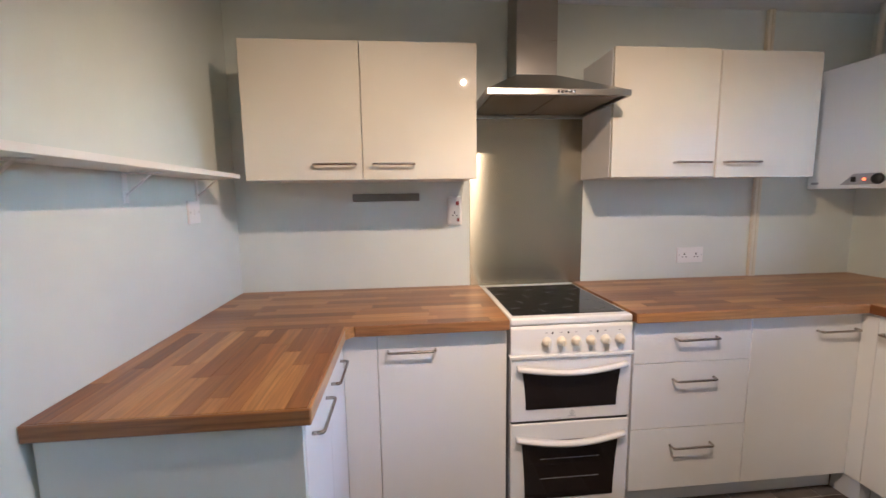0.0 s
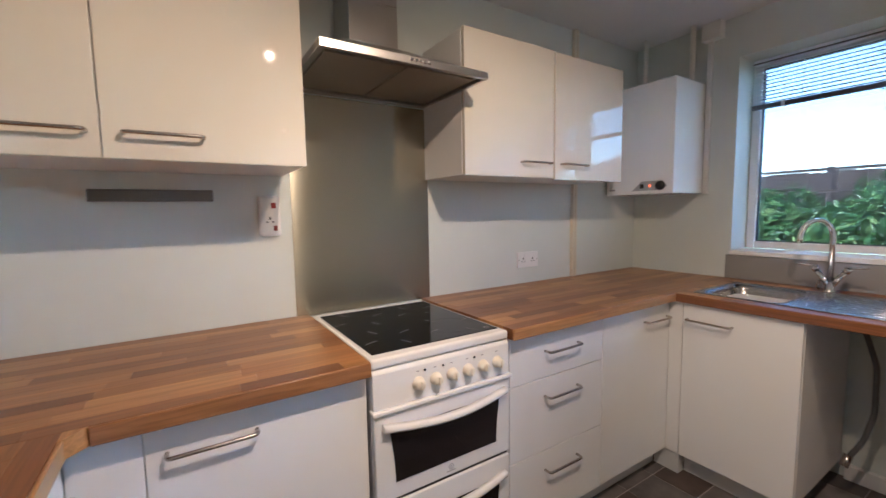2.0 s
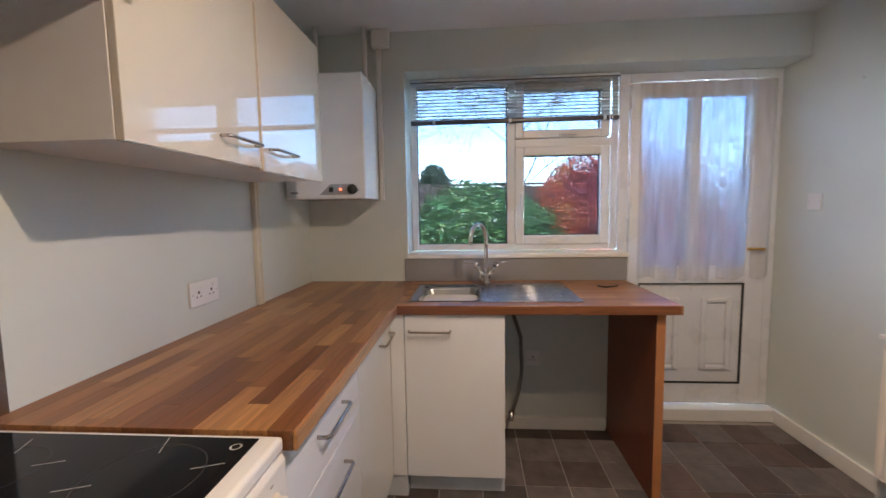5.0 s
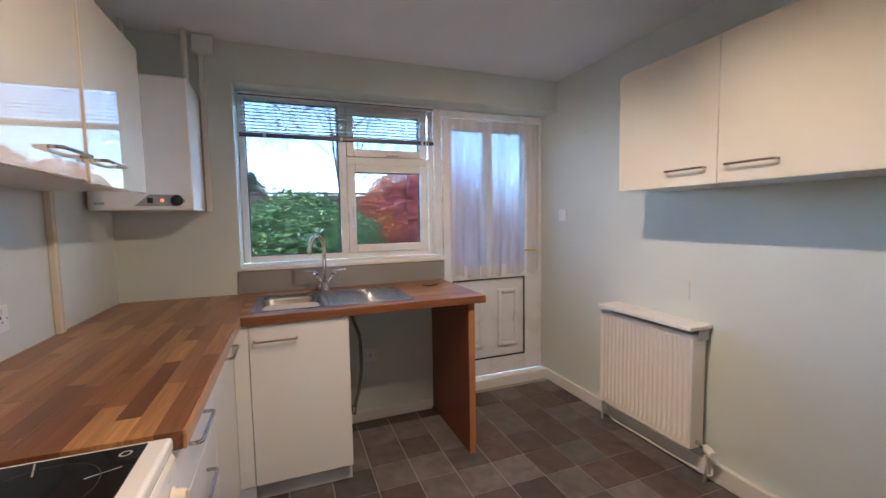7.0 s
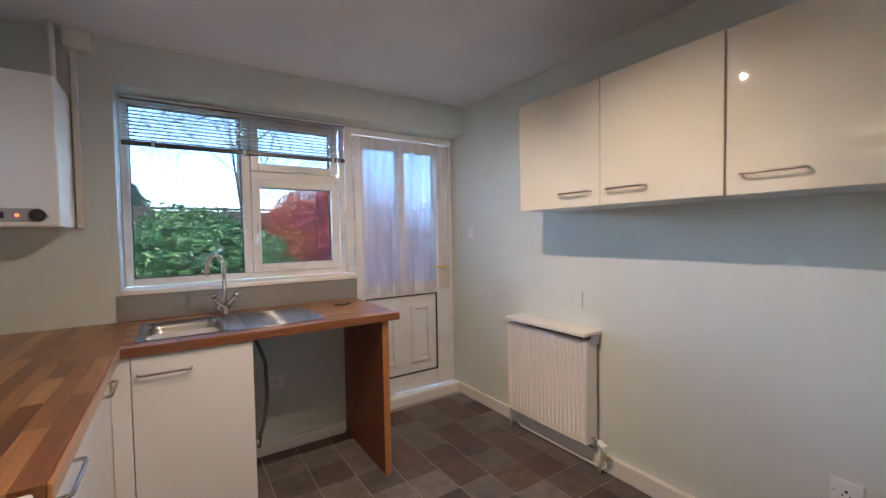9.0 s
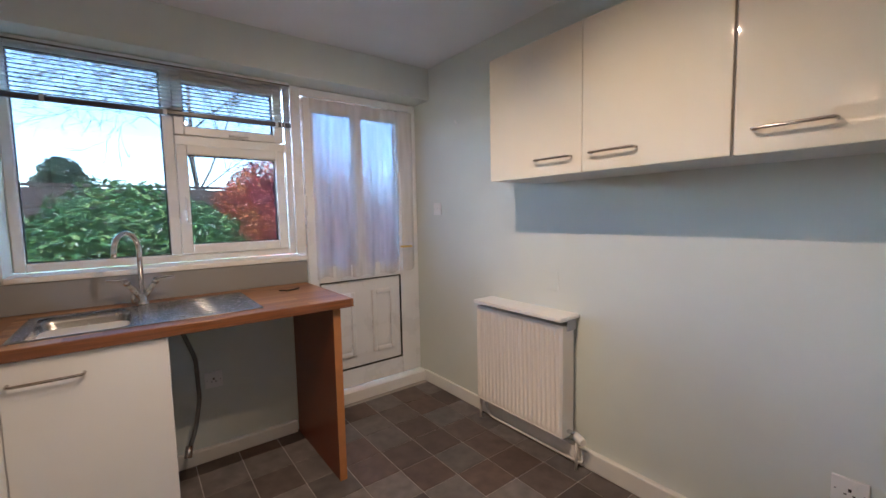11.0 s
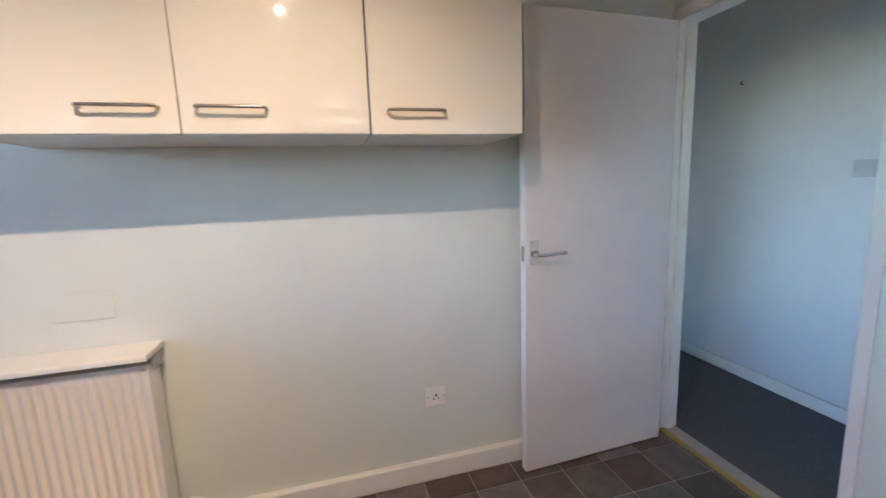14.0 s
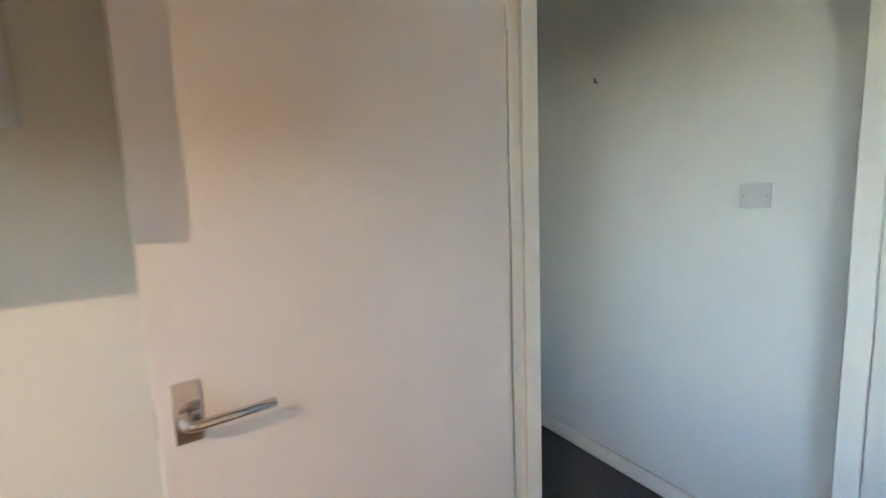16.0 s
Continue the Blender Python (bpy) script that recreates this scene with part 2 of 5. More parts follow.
OAKS = [(0.165, 0.061, 0.02), (0.242, 0.1, 0.032), (0.32, 0.142, 0.047), (0.378, 0.181, 0.062), (0.466, 0.246, 0.092), (0.204, 0.08, 0.027), (0.339, 0.155, 0.053)]
TOP_X = stave_wood("stave_laminate_x", "x", OAKS)
TOP_Y = stave_wood("stave_laminate_y", "y", OAKS)
PANEL_WOOD = plain("cherry_end_panel", (0.165, 0.040, 0.012), 0.35, vary=0.14, scale=9)
PANEL_EDGE = plain("oak_edge_band", (0.42, 0.18, 0.062), 0.4, vary=0.10, scale=14)
RADIATOR = plain("radiator_enamel", (0.78, 0.74, 0.68), 0.3, vary=0.02, scale=6)
CREAM_PAINT = plain("cream_pipe_paint", (0.70, 0.645, 0.52), 0.4, vary=0.04, scale=8)
UNPAINTED = plain("old_cream_paint", (0.58, 0.50, 0.34), 0.6, vary=0.06, scale=8)
BRASS = plain("brass_strip", (0.62, 0.42, 0.14), 0.35, metal=1, vary=0.08, scale=20)
CARPET = plain("carpet", (0.085, 0.098, 0.108), 0.95, vary=0.2, scale=90, bump=0.9, bump_scale=420)
DOOR_PAINT = plain("door_paint", (0.70, 0.685, 0.67), 0.42, vary=0.025, scale=5, bump=0.05, bump_scale=50)
GROUT = plain("vinyl_joint", (0.40, 0.37, 0.34), 0.6, vary=0.1, scale=20)
VINYL = tile_vinyl("vinyl_tile")
# Dark pane tints dim the outdoors seen through them, not the daylight entering.
DIM_GLASS = pane_glass("dimming_glass", (0.160, 0.165, 0.168))
HALL_FILL_GLASS = pane_glass("hall_fill_glass", (0.08, 0.08, 0.08))
# Door glass: the tint also holds the sky's blue.
OBSCURE = pane_glass("rippled_obscure_glass", (0.15, 0.165, 0.19), ripple=0.8, rough=0.12)
BLIND = plain("blind_slat", (0.74, 0.77, 0.80), 0.4, vary=0.02, scale=10)
RAIL = plain("blind_rail", (0.080, 0.078, 0.085), 0.3, vary=0.1, scale=10)
CORD = plain("white_cord", (0.78, 0.76, 0.72), 0.6, vary=0.05, scale=30)
HOSE = plain("grey_hose", (0.12, 0.12, 0.12), 0.45, vary=0.15, scale=40)
RUBBER_SEAL = plain("black_seal", (0.018, 0.018, 0.02), 0.6, vary=0.1, scale=30)
GRASS = plain("lawn", (0.045, 0.075, 0.022), 0.9, vary=0.35, scale=2.5, bump=1.0, bump_scale=60)
FENCE_WOOD = plain("weathered_fence", (0.06, 0.042, 0.034), 0.85, vary=0.25, scale=4, bump=0.4, bump_scale=40)
BARK = plain("bark", (0.13, 0.105, 0.088), 0.9, vary=0.3, scale=12, bump=0.6, bump_scale=50)
LAUREL = leafy("laurel_leaf", [(0.022, 0.055, 0.016), (0.052, 0.125, 0.034), (0.090, 0.19, 0.050), (0.26, 0.36, 0.11)], 0.1)
COPPER = leafy("copper_leaf", [(0.12, 0.025, 0.040), (0.24, 0.042, 0.055), (0.40, 0.075, 0.045), (0.50, 0.16, 0.05), (0.36, 0.25, 0.07)], 0.6)
PINE = leafy("pine_leaf", [(0.035, 0.060, 0.034), (0.09, 0.13, 0.07)])
BULB = glowing("lamp_bulb", (1.0, 0.72, 0.40), 3.0)
RED_LIGHT = glowing("neon_indicator", (1.0, 0.10, 0.02), 0.05)


def voile_cloth(name):
    m, n, l, b = mat(name)
    b.inputs["Base Color"].default_value = (0.85, 0.84, 0.84, 1)
    b.inputs["Roughness"].default_value = 0.9
    tl = n.new("ShaderNodeBsdfTranslucent")
    tl.inputs[0].default_value = (0.90, 0.89, 0.90, 1)
    tr = n.new("ShaderNodeBsdfTransparent")
    m1, m2 = n.new("ShaderNodeMixShader"), n.new("ShaderNodeMixShader")
    m1.inputs[0].default_value = 0.5
    tc = n.new("ShaderNodeTexCoord")
    mp = n.new("ShaderNodeMapping")
    mp.inputs["Scale"].default_value = (16, 16, 2)
    l.new(tc.outputs["Object"], mp.inputs[0])
    tex = n.new("ShaderNodeTexNoise")
    tex.inputs["Scale"].default_value = 1.0
    l.new(mp.outputs[0], tex.inputs["Vector"])
    mr = n.new("ShaderNodeMapRange")
    mr.inputs[1].default_value, mr.inputs[2].default_value = 0.3, 0.7
    mr.inputs[3].default_value, mr.inputs[4].default_value = 0.26, 0.46
    l.new(tex.outputs[0], mr.inputs[0])
    l.new(b.outputs[0], m1.inputs[1])
    l.new(tl.outputs[0], m1.inputs[2])
    l.new(mr.outputs[0], m2.inputs[0])
    l.new(m1.outputs[0], m2.inputs[1])
    l.new(tr.outputs[0], m2.inputs[2])
    l.new(m2.outputs[0], n["Material Output"].inputs[0])
    return m


VOILE = voile_cloth("voile")


# ---- mesh helpers ----
def thing(name, x, y, z, rz=0, label="", category="", group=""):
    ob = new(name)
    ob.empty_display_size = 0.05
    ob.matrix_world = pose(x, y, z, 0, 0, rz)
    return tagged(ob, label, category, group)


def part(name, bm, material, parent=None, label=""):
    me = bpy.data.meshes.new(name)
    bm.normal_update()
    bm.to_mesh(me)
    bm.free()
    me.materials.append(material)
    ob = new(name, me)
    if parent:
        ob.parent = parent
    return tagged(ob, label)


def add_box(bm, x0, x1, y0, y1, z0, z1, bevel=0.0, seg=2):
    vs = [bm.verts.new(v) for v in ((x0, y0, z0), (x1, y0, z0), (x1, y1, z0), (x0, y1, z0), (x0, y0, z1), (x1, y0, z1), (x1, y1, z1), (x0, y1, z1))]
    fs = [bm.faces.new([vs[i] for i in q]) for q in ((3, 2, 1, 0), (4, 5, 6, 7), (0, 1, 5, 4), (1, 2, 6, 5), (2, 3, 7, 6), (3, 0, 4, 7))]
    if bevel:
        es = list({e for f in fs for e in f.edges})
        r = bmesh.ops.bevel(bm, geom=es, offset=bevel, segments=seg, profile=0.6, affect="EDGES")
        for f in r["faces"]:
            f.normal_update()
            f.smooth = max(abs(c) for c in f.normal) < 0.999
    return bm


def box(x0, x1, y0, y1, z0, z1, bevel=0.0, seg=2):
    return add_box(bmesh.new(), x0, x1, y0, y1, z0, z1, bevel, seg)


def add_tube(bm, pts, r, seg=12, cap=True):
    """A round bar along the points; r is one radius or one for each point."""
    pts = [Vector(p) for p in pts]
    rs = r if isinstance(r, (list, tuple)) else [r] * len(pts)
    rings, up = [], None
    for i, p in enumerate(pts):
        d = (pts[min(i + 1, len(pts) - 1)] - pts[max(i - 1, 0)]).normalized()
        if up is None:
            up = Vector((0, 0, 1)) if abs(d.z) < 0.9 else Vector((1, 0, 0))
        side = d.cross(up).normalized()
        up = side.cross(d).normalized()
        rings.append([bm.verts.new(p + (side * math.cos(a) + up * math.sin(a)) * rs[i]) for a in (2 * math.pi * k / seg for k in range(seg))])
    for a, c in zip(rings, rings[1:]):
        for k in range(seg):
            bm.faces.new((a[k], a[(k + 1) % seg], c[(k + 1) % seg], c[k])).smooth = True
    if cap:
        bm.faces.new(rings[0][::-1])
        bm.faces.new(rings[-1])
    return bm


def tube(pts, r, seg=12):
    bm = add_tube(bmesh.new(), pts, r, seg)
    bmesh.ops.recalc_face_normals(bm, faces=bm.faces)
    return bm


def rounded(pts, radius, n=5):
    """The points with their inner corners rounded off."""
    pts = [Vector(p) for p in pts]
    out = [pts[0]]
    for a, b, c in zip(pts, pts[1:], pts[2:]):
        p, q = b + (a - b).normalized() * radius, b + (c - b).normalized() * radius
        for k in range(n + 1):
            t = k / n
            out.append((1 - t) ** 2 * p + 2 * t * (1 - t) * b + t * t * q)
    return out + [pts[-1]]


def prism(outline, axis, lo, hi, bevel=0.0):
    """An outline of two coordinates pushed along the third axis."""
    bm = bmesh.new()

    def place(a, b, c):
        return {"x": (c, a, b), "y": (a, c, b), "z": (a, b, c)}[axis]

    lows = [bm.verts.new(place(a, b, lo)) for a, b in outline]
    highs = [bm.verts.new(place(a, b, hi)) for a, b in outline]
    k = len(outline)
    bm.faces.new(lows)
    bm.faces.new(highs[::-1])
    for i in range(k):
        bm.faces.new((lows[i], highs[i], highs[(i + 1) % k], lows[(i + 1) % k]))
    bmesh.ops.recalc_face_normals(bm, faces=bm.faces)
    if bevel:
        r = bmesh.ops.bevel(bm, geom=list(bm.edges), offset=bevel, segments=2, profile=0.6, affect="EDGES")
        for f in r["faces"]:
            f.smooth = True
    return bm


def lathe(profile, seg=20, axis="z", at=(0, 0, 0)):
    """A turned shape from (radius, height) pairs."""
    bm = bmesh.new()
    rings = []
    for r, h in profile:
        ring = []
        for k in range(seg):
            a = 2 * math.pi * k / seg
            p = (r * math.cos(a), r * math.sin(a), h)
            p = {"z": p, "y": (p[0], h, p[1]), "x": (h, p[0], p[1])}[axis]
            ring.append(bm.verts.new((p[0] + at[0], p[1] + at[1], p[2] + at[2])))
        rings.append(ring)
    for a, c in zip(rings, rings[1:]):
        for k in range(seg):
            bm.faces.new((a[k], a[(k + 1) % seg], c[(k + 1) % seg], c[k])).smooth = True
    bm.faces.new(rings[0][::-1])
    bm.faces.new(rings[-1])
    bmesh.ops.recalc_face_normals(bm, faces=bm.faces)
    return bm


def setting(name, bm, material, label="", category=""):
    return tagged(part(name, bm, material), label, category, kind="structure")


# ---- the room ----
floor = setting("floor", box(WEST - 0.1, EAST + 0.26, SOUTH - 0.1, NORTH + 0.1, FLOOR - 0.12, FLOOR - 0.003), GROUT, "brown and grey tile-patterned vinyl floor", "floor")
ceiling = setting("ceiling", box(WEST - 0.1, EAST + 0.35, SOUTH - 0.1, NORTH + 0.1, CEIL, CEIL + 0.15), CEILING, "plain white painted kitchen ceiling", "ceiling")
setting("wall_north", box(WEST - 0.1, EAST + 0.35, NORTH, NORTH + 0.2, FLOOR - 0.1, CEIL), WALL, "pale sage painted kitchen wall behind the cooker", "wall")
setting("wall_south", box(WEST - 0.1, EAST + 0.35, SOUTH - 0.2, SOUTH, FLOOR - 0.1, CEIL), WALL, "pale sage painted wall behind the radiator", "wall")

DOOR_S, DOOR_N, DOOR_HEAD = -0.543, 0.235, 2.02
bm = box(WEST - 0.1, WEST, DOOR_N + 0.02, NORTH, FLOOR - 0.1, CEIL)
add_box(bm, WEST - 0.1, WEST, SOUTH, DOOR_S - 0.02, FLOOR - 0.1, CEIL)
add_box(bm, WEST - 0.1, WEST, DOOR_S - 0.02, DOOR_N + 0.02, DOOR_HEAD + 0.02, CEIL)
setting("wall_west", bm, WALL, "pale sage painted wall with a doorway to the hall", "wall")

WIN_N, WIN_S = 1.712, 0.392
bm = box(EAST, EAST + 0.3, WIN_N, NORTH, FLOOR - 0.1, CEIL)
add_box(bm, EAST, EAST + 0.3, SOUTH, WIN_N, SOFFIT, CEIL)
add_box(bm, EAST, EAST + 0.3, WIN_S, WIN_N, FLOOR - 0.1, SILL - 0.028)
setting("wall_east", bm, WALL, "pale sage painted wall with window and back door", "wall")


def skirting(name, x0, x1, y0, y1, top=0.045):
    setting(name, box(x0, x1, y0, y1, FLOOR, top, 0.004), TRIM, "narrow white gloss painted skirting board", "skirting board")


skirting("baseboard_south", 2.0, 2.90, SOUTH, SOUTH + 0.018, 0.062)
setting("trim_pipe_boxing", box(-0.70, 2.0, SOUTH, SOUTH + 0.032, FLOOR, 0.072, 0.006), TRIM, "white painted pipe boxing along the wall foot", "boxing")
skirting("baseboard_east", EAST - 0.03, EAST, 0.51, 1.16, 0.05)

# doorway lining and architrave
bm = box(WEST - 0.105, WEST + 0.004, DOOR_N, DOOR_N + 0.03, FLOOR, DOOR_HEAD, 0.002)
add_box(bm, WEST - 0.105, WEST + 0.004, DOOR_S - 0.03, DOOR_S, FLOOR, DOOR_HEAD, 0.002)
add_box(bm, WEST - 0.105, WEST + 0.004, DOOR_S - 0.03, DOOR_N + 0.03, DOOR_HEAD, DOOR_HEAD + 0.03, 0.002)
add_box(bm, WEST - 0.075, WEST - 0.035, DOOR_N - 0.012, DOOR_N, FLOOR, DOOR_HEAD, 0.001)
add_box(bm, WEST - 0.075, WEST - 0.035, DOOR_S, DOOR_S + 0.012, FLOOR, DOOR_HEAD, 0.001)
lining = setting("trim_doorway_lining", bm, TRIM, "white gloss painted door lining", "door frame")
part("strike_plate", box(WEST - 0.032, WEST - 0.010, DOOR_N - 0.002, DOOR_N - 0.0002, 0.965, 1.045, 0.0004), NICKEL, lining, "small metal strike plate")
bm = box(WEST, WEST + 0.014, DOOR_N + 0.008, DOOR_N + 0.045, FLOOR, DOOR_HEAD + 0.05, 0.003)
add_box(bm, WEST, WEST + 0.014, SOUTH + 0.003, DOOR_S - 0.008, FLOOR, DOOR_HEAD + 0.05, 0.003)
add_box(bm, WEST, WEST + 0.014, DOOR_S - 0.008, DOOR_N + 0.008, DOOR_HEAD + 0.01, DOOR_HEAD + 0.05, 0.003)
setting("trim_architrave", bm, TRIM, "narrow white painted architrave round the doorway", "architrave")
setting("trim_threshold", box(WEST - 0.02, WEST + 0.015, DOOR_S, DOOR_N, FLOOR - 0.002, FLOOR + 0.005, 0.002), BRASS, "thin brass threshold strip between vinyl and carpet", "threshold")

# the hall beyond
HX = -1.735
setting("floor_hall", box(HX - 0.1, WEST - 0.02, -2.6, 2.2, FLOOR - 0.12, FLOOR - 0.004), CARPET, "dark blue-grey hall carpet", "carpet")
setting("wall_hall_west", box(HX - 0.1, HX, -2.6, 2.2, FLOOR - 0.1, CEIL), HALL_PAINT, "plain pale painted hall wall", "wall")
setting("wall_hall_south", box(HX, WEST - 0.1, -2.7, -2.6, FLOOR - 0.1, CEIL), HALL_PAINT, "plain pale painted end wall of the hall", "wall")
# end wall with an opening for the added fill-light panel
bm = box(HX, -1.68, 2.2, 2.3, FLOOR - 0.1, CEIL)
add_box(bm, -0.93, WEST - 0.1, 2.2, 2.3, FLOOR - 0.1, CEIL)
add_box(bm, -1.68, -0.93, 2.2, 2.3, FLOOR - 0.1, 0.55)
add_box(bm, -1.68, -0.93, 2.2, 2.3, 2.1, CEIL)
setting("wall_hall_north", bm, HALL_PAINT, "plain pale painted end wall of the hall", "wall")
setting("wall_hall_east", box(WEST - 0.1, WEST - 0.004, -2.6, SOUTH - 0.1, FLOOR - 0.1, CEIL), HALL_PAINT, "plain pale painted inner wall of the hall", "wall")
setting("ceiling_hall", box(HX - 0.1, WEST - 0.1, -2.7, 2.3, CEIL, CEIL + 0.15), CEILING, "plain white hall ceiling", "ceiling")
setting("baseboard_hall", box(HX, HX + 0.016, -2.6, 2.2, FLOOR, 0.055, 0.004), TRIM, "white painted hall skirting board", "skirting board")
bm = box(HX, HX + 0.018, -0.062, 0.0, FLOOR, 2.06, 0.004)
add_box(bm, HX, HX + 0.018, 0.76, 0.822, FLOOR, 2.06, 0.004)
add_box(bm, HX, HX + 0.018, 0.0, 0.76, 1.998, 2.06, 0.004)
setting("trim_hall_architrave", bm, TRIM, "white painted architrave round a closed hall door", "architrave")
ob = thing("door_3", HX, 0.0, FLOOR, 0, "white painted flush door closed in the hall wall", "door")
ob["kind"] = "structure"
part("door_leaf", box(0.001, 0.008, 0.003, 0.757, 0.006, 2.018, 0.002), DOOR_PAINT, ob)
part("door_knob", lathe([(0.026, 0.0), (0.026, 0.004), (0.010, 0.006), (0.010, 0.03), (0.024, 0.04), (0.020, 0.058), (0.004, 0.06)], 20, "x", (0.0075, 0.69, 1.02)), CHROME, ob)


# ---- window ----
def ring_bm(y0, y1, z0, z1, w, x0, x1, bevel=0.006):
    """A rectangular surround in the window's plane, mitred from four bars."""
    bm = bmesh.new()
    for q in ((y0, y0 + w, z0, z1), (y1 - w, y1, z0, z1), (y0 + w, y1 - w, z0, z0 + w), (y0 + w, y1 - w, z1 - w, z1)):
        add_box(bm, x0, x1, q[0], q[1], q[2], q[3], bevel)
    return bm


window = thing("window_1", GLASS_X, (WIN_N + WIN_S) / 2, SILL, 0, "white upvc window with fixed light, top vent and side casement", "window")
window["kind"] = "structure"
ox, oy, oz = window.location


def wbox(x0, x1, y0, y1, z0, z1, bevel=0.004):
    return box(x0 - ox, x1 - ox, y0 - oy, y1 - oy, z0 - oz, z1 - oz, bevel)


bm = ring_bm(WIN_S - oy + 0.002, WIN_N - oy - 0.002, 0.0, SOFFIT - SILL - 0.002, 0.042, -0.035, 0.035)
add_box(bm, -0.035, 0.035, 1.035 - oy, 1.085 - oy, 0.04, SOFFIT - SILL - 0.042, 0.005)
add_box(bm, -0.035, 0.035, 0.43 - oy, 1.035 - oy, 1.735 - oz, 1.79 - oz, 0.005)
part("window_frame", bm, UPVC, window)
vent = part("top_vent", ring_bm(0.452 - oy, 1.035 - oy, 1.79 - oz, 2.132 - oz, 0.05, -0.05, 0.02), UPVC, window)
casement = part("casement", ring_bm(0.445 - oy, 1.035 - oy, 1.118 - oz, 1.738 - oz, 0.055, -0.05, 0.02), UPVC, window)
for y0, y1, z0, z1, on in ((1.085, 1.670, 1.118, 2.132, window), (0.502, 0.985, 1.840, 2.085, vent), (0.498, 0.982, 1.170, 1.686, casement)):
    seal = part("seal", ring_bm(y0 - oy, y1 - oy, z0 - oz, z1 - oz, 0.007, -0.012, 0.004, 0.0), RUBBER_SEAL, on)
    pane = part("pane", box(-0.004, 0.004, y0 - oy + 0.003, y1 - oy - 0.003, z0 - oz + 0.003, z1 - oz - 0.003), DIM_GLASS, on)
    # Casts no shadow, so daylight gets past the dimming tint.
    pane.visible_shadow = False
bm = wbox(2.928, 2.95, 0.985, 1.005, 1.37, 1.45, 0.004)
add_box(bm, 2.915 - ox, 2.93 - ox, 0.988 - oy, 1.002 - oy, 1.30 - oz, 1.44 - oz, 0.004)
part("handle", bm, UPVC, casement)
bm = wbox(2.925, 2.95, 0.70, 0.76, 1.80, 1.815, 0.003)
add_box(bm, 2.915 - ox, 2.93 - ox, 0.66 - oy, 0.75 - oy, 1.802 - oz, 1.812 - oz, 0.003)
part("handle", bm, UPVC, vent)
part("trickle_vent", wbox(2.945, 2.968, 0.56, 0.90, 2.135, 2.155, 0.004), UPVC, window)
setting("window_sill", box(EAST - 0.022, GLASS_X - 0.03, WIN_S, WIN_N, SILL - 0.028, SILL, 0.005), TRIM, "white painted window sill", "window sill")

# venetian blind, pulled half way up
blind = thing("venetian_blind", 2.935, 1.05, 2.16, 0, "white venetian blind raised above a dark bottom rail", "blind")
part("head_rail", box(-0.02, 0.02, -0.645, 0.645, -0.022, 0.005, 0.003), BLIND, blind)
for k in range(11):
    z = -0.034 - k * 0.0205
    bm = bmesh.new()
    grid = [[bm.verts.new((sx * 0.0125, sy * 0.64, z + sx * 0.006 + (0.0015 if sx == 0 else 0))) for sx in (-1, 0, 1)] for sy in (-1, 1)]
    for i in (0, 1):
        bm.faces.new((grid[0][i], grid[0][i + 1], grid[1][i + 1], grid[1][i])).smooth = True
    bmesh.ops.solidify(bm, geom=list(bm.faces), thickness=0.0006)
    part("slat", bm, BLIND, blind)
part("head_strip", box(-0.0235, -0.0205, -0.645, 0.645, -0.020, -0.012), RAIL, blind, "thin dark strip along the head rail")
part("bottom_rail", box(-0.014, 0.014, -0.648, 0.648, -0.272, -0.246, 0.005), RAIL, blind, "dark grey bottom rail")
for y in (-0.56, 0.02, 0.50):
    part("rail_clip", box(-0.0165, 0.0165, y - 0.009, y + 0.009, -0.2745, -0.2435, 0.003), BLIND, blind, "white plastic rail clip")
for y in (-0.42, 0.42, 0.0):
    part("ladder_cord", tube([(0.0, y, -0.25), (0.0, y, -0.02)], 0.0012, 6), CORD, blind)
part("pull_cord", tube([(-0.02, -0.60, -0.02), (-0.024, -0.607, -0.5), (-0.03, -0.62, -0.95), (-0.05, -0.645, -1.08)], 0.002, 6), CORD, blind)
part("tilt_wand", tube([(-0.022, -0.585, -0.03), (-0.026, -0.59, -0.74)], 0.004, 8), CORD, blind)

# ---- back door ----
door = thing("door_1", GLASS_X, 0.0, FLOOR, 0, "white upvc back door with obscured glass and moulded lower panel", "door")
door["kind"] = "structure"
F = -FLOOR
bm = box(-0.03, 0.05, 0.325, 0.388, 0.085, SOFFIT + F - 0.002, 0.006)
add_box(bm, -0.03, 0.05, -0.578, -0.525, 0.085, SOFFIT + F - 0.002, 0.006)
add_box(bm, -0.03, 0.05, -0.525, 0.325, 2.115 + F, SOFFIT + F - 0.002, 0.006)
part("door_frame", bm, UPVC, door)
LY0, LY1, LZ0, LZ1 = -0.520, 0.320, 0.090, 2.108 + F
leaf = bmesh.new()
gz0, gz1, pz0, pz1 = 0.972 + F, 2.026 + F, 0.200 + F, 0.855 + F
add_box(leaf, -0.045, 0.03, LY0, -0.395, LZ0, LZ1, 0.005)
add_box(leaf, -0.045, 0.03, 0.25, LY1, LZ0, LZ1, 0.005)
add_box(leaf, -0.045, 0.03, -0.395, 0.25, gz1, LZ1, 0.005)
add_box(leaf, -0.045, 0.03, -0.395, 0.25, pz1, gz0, 0.005)
add_box(leaf, -0.045, 0.03, -0.395, 0.25, LZ0, pz0, 0.005)
add_box(leaf, -0.04, 0.025, -0.104, -0.042, gz0, gz1, 0.005)
dleaf = part("leaf", leaf, UPVC, door)
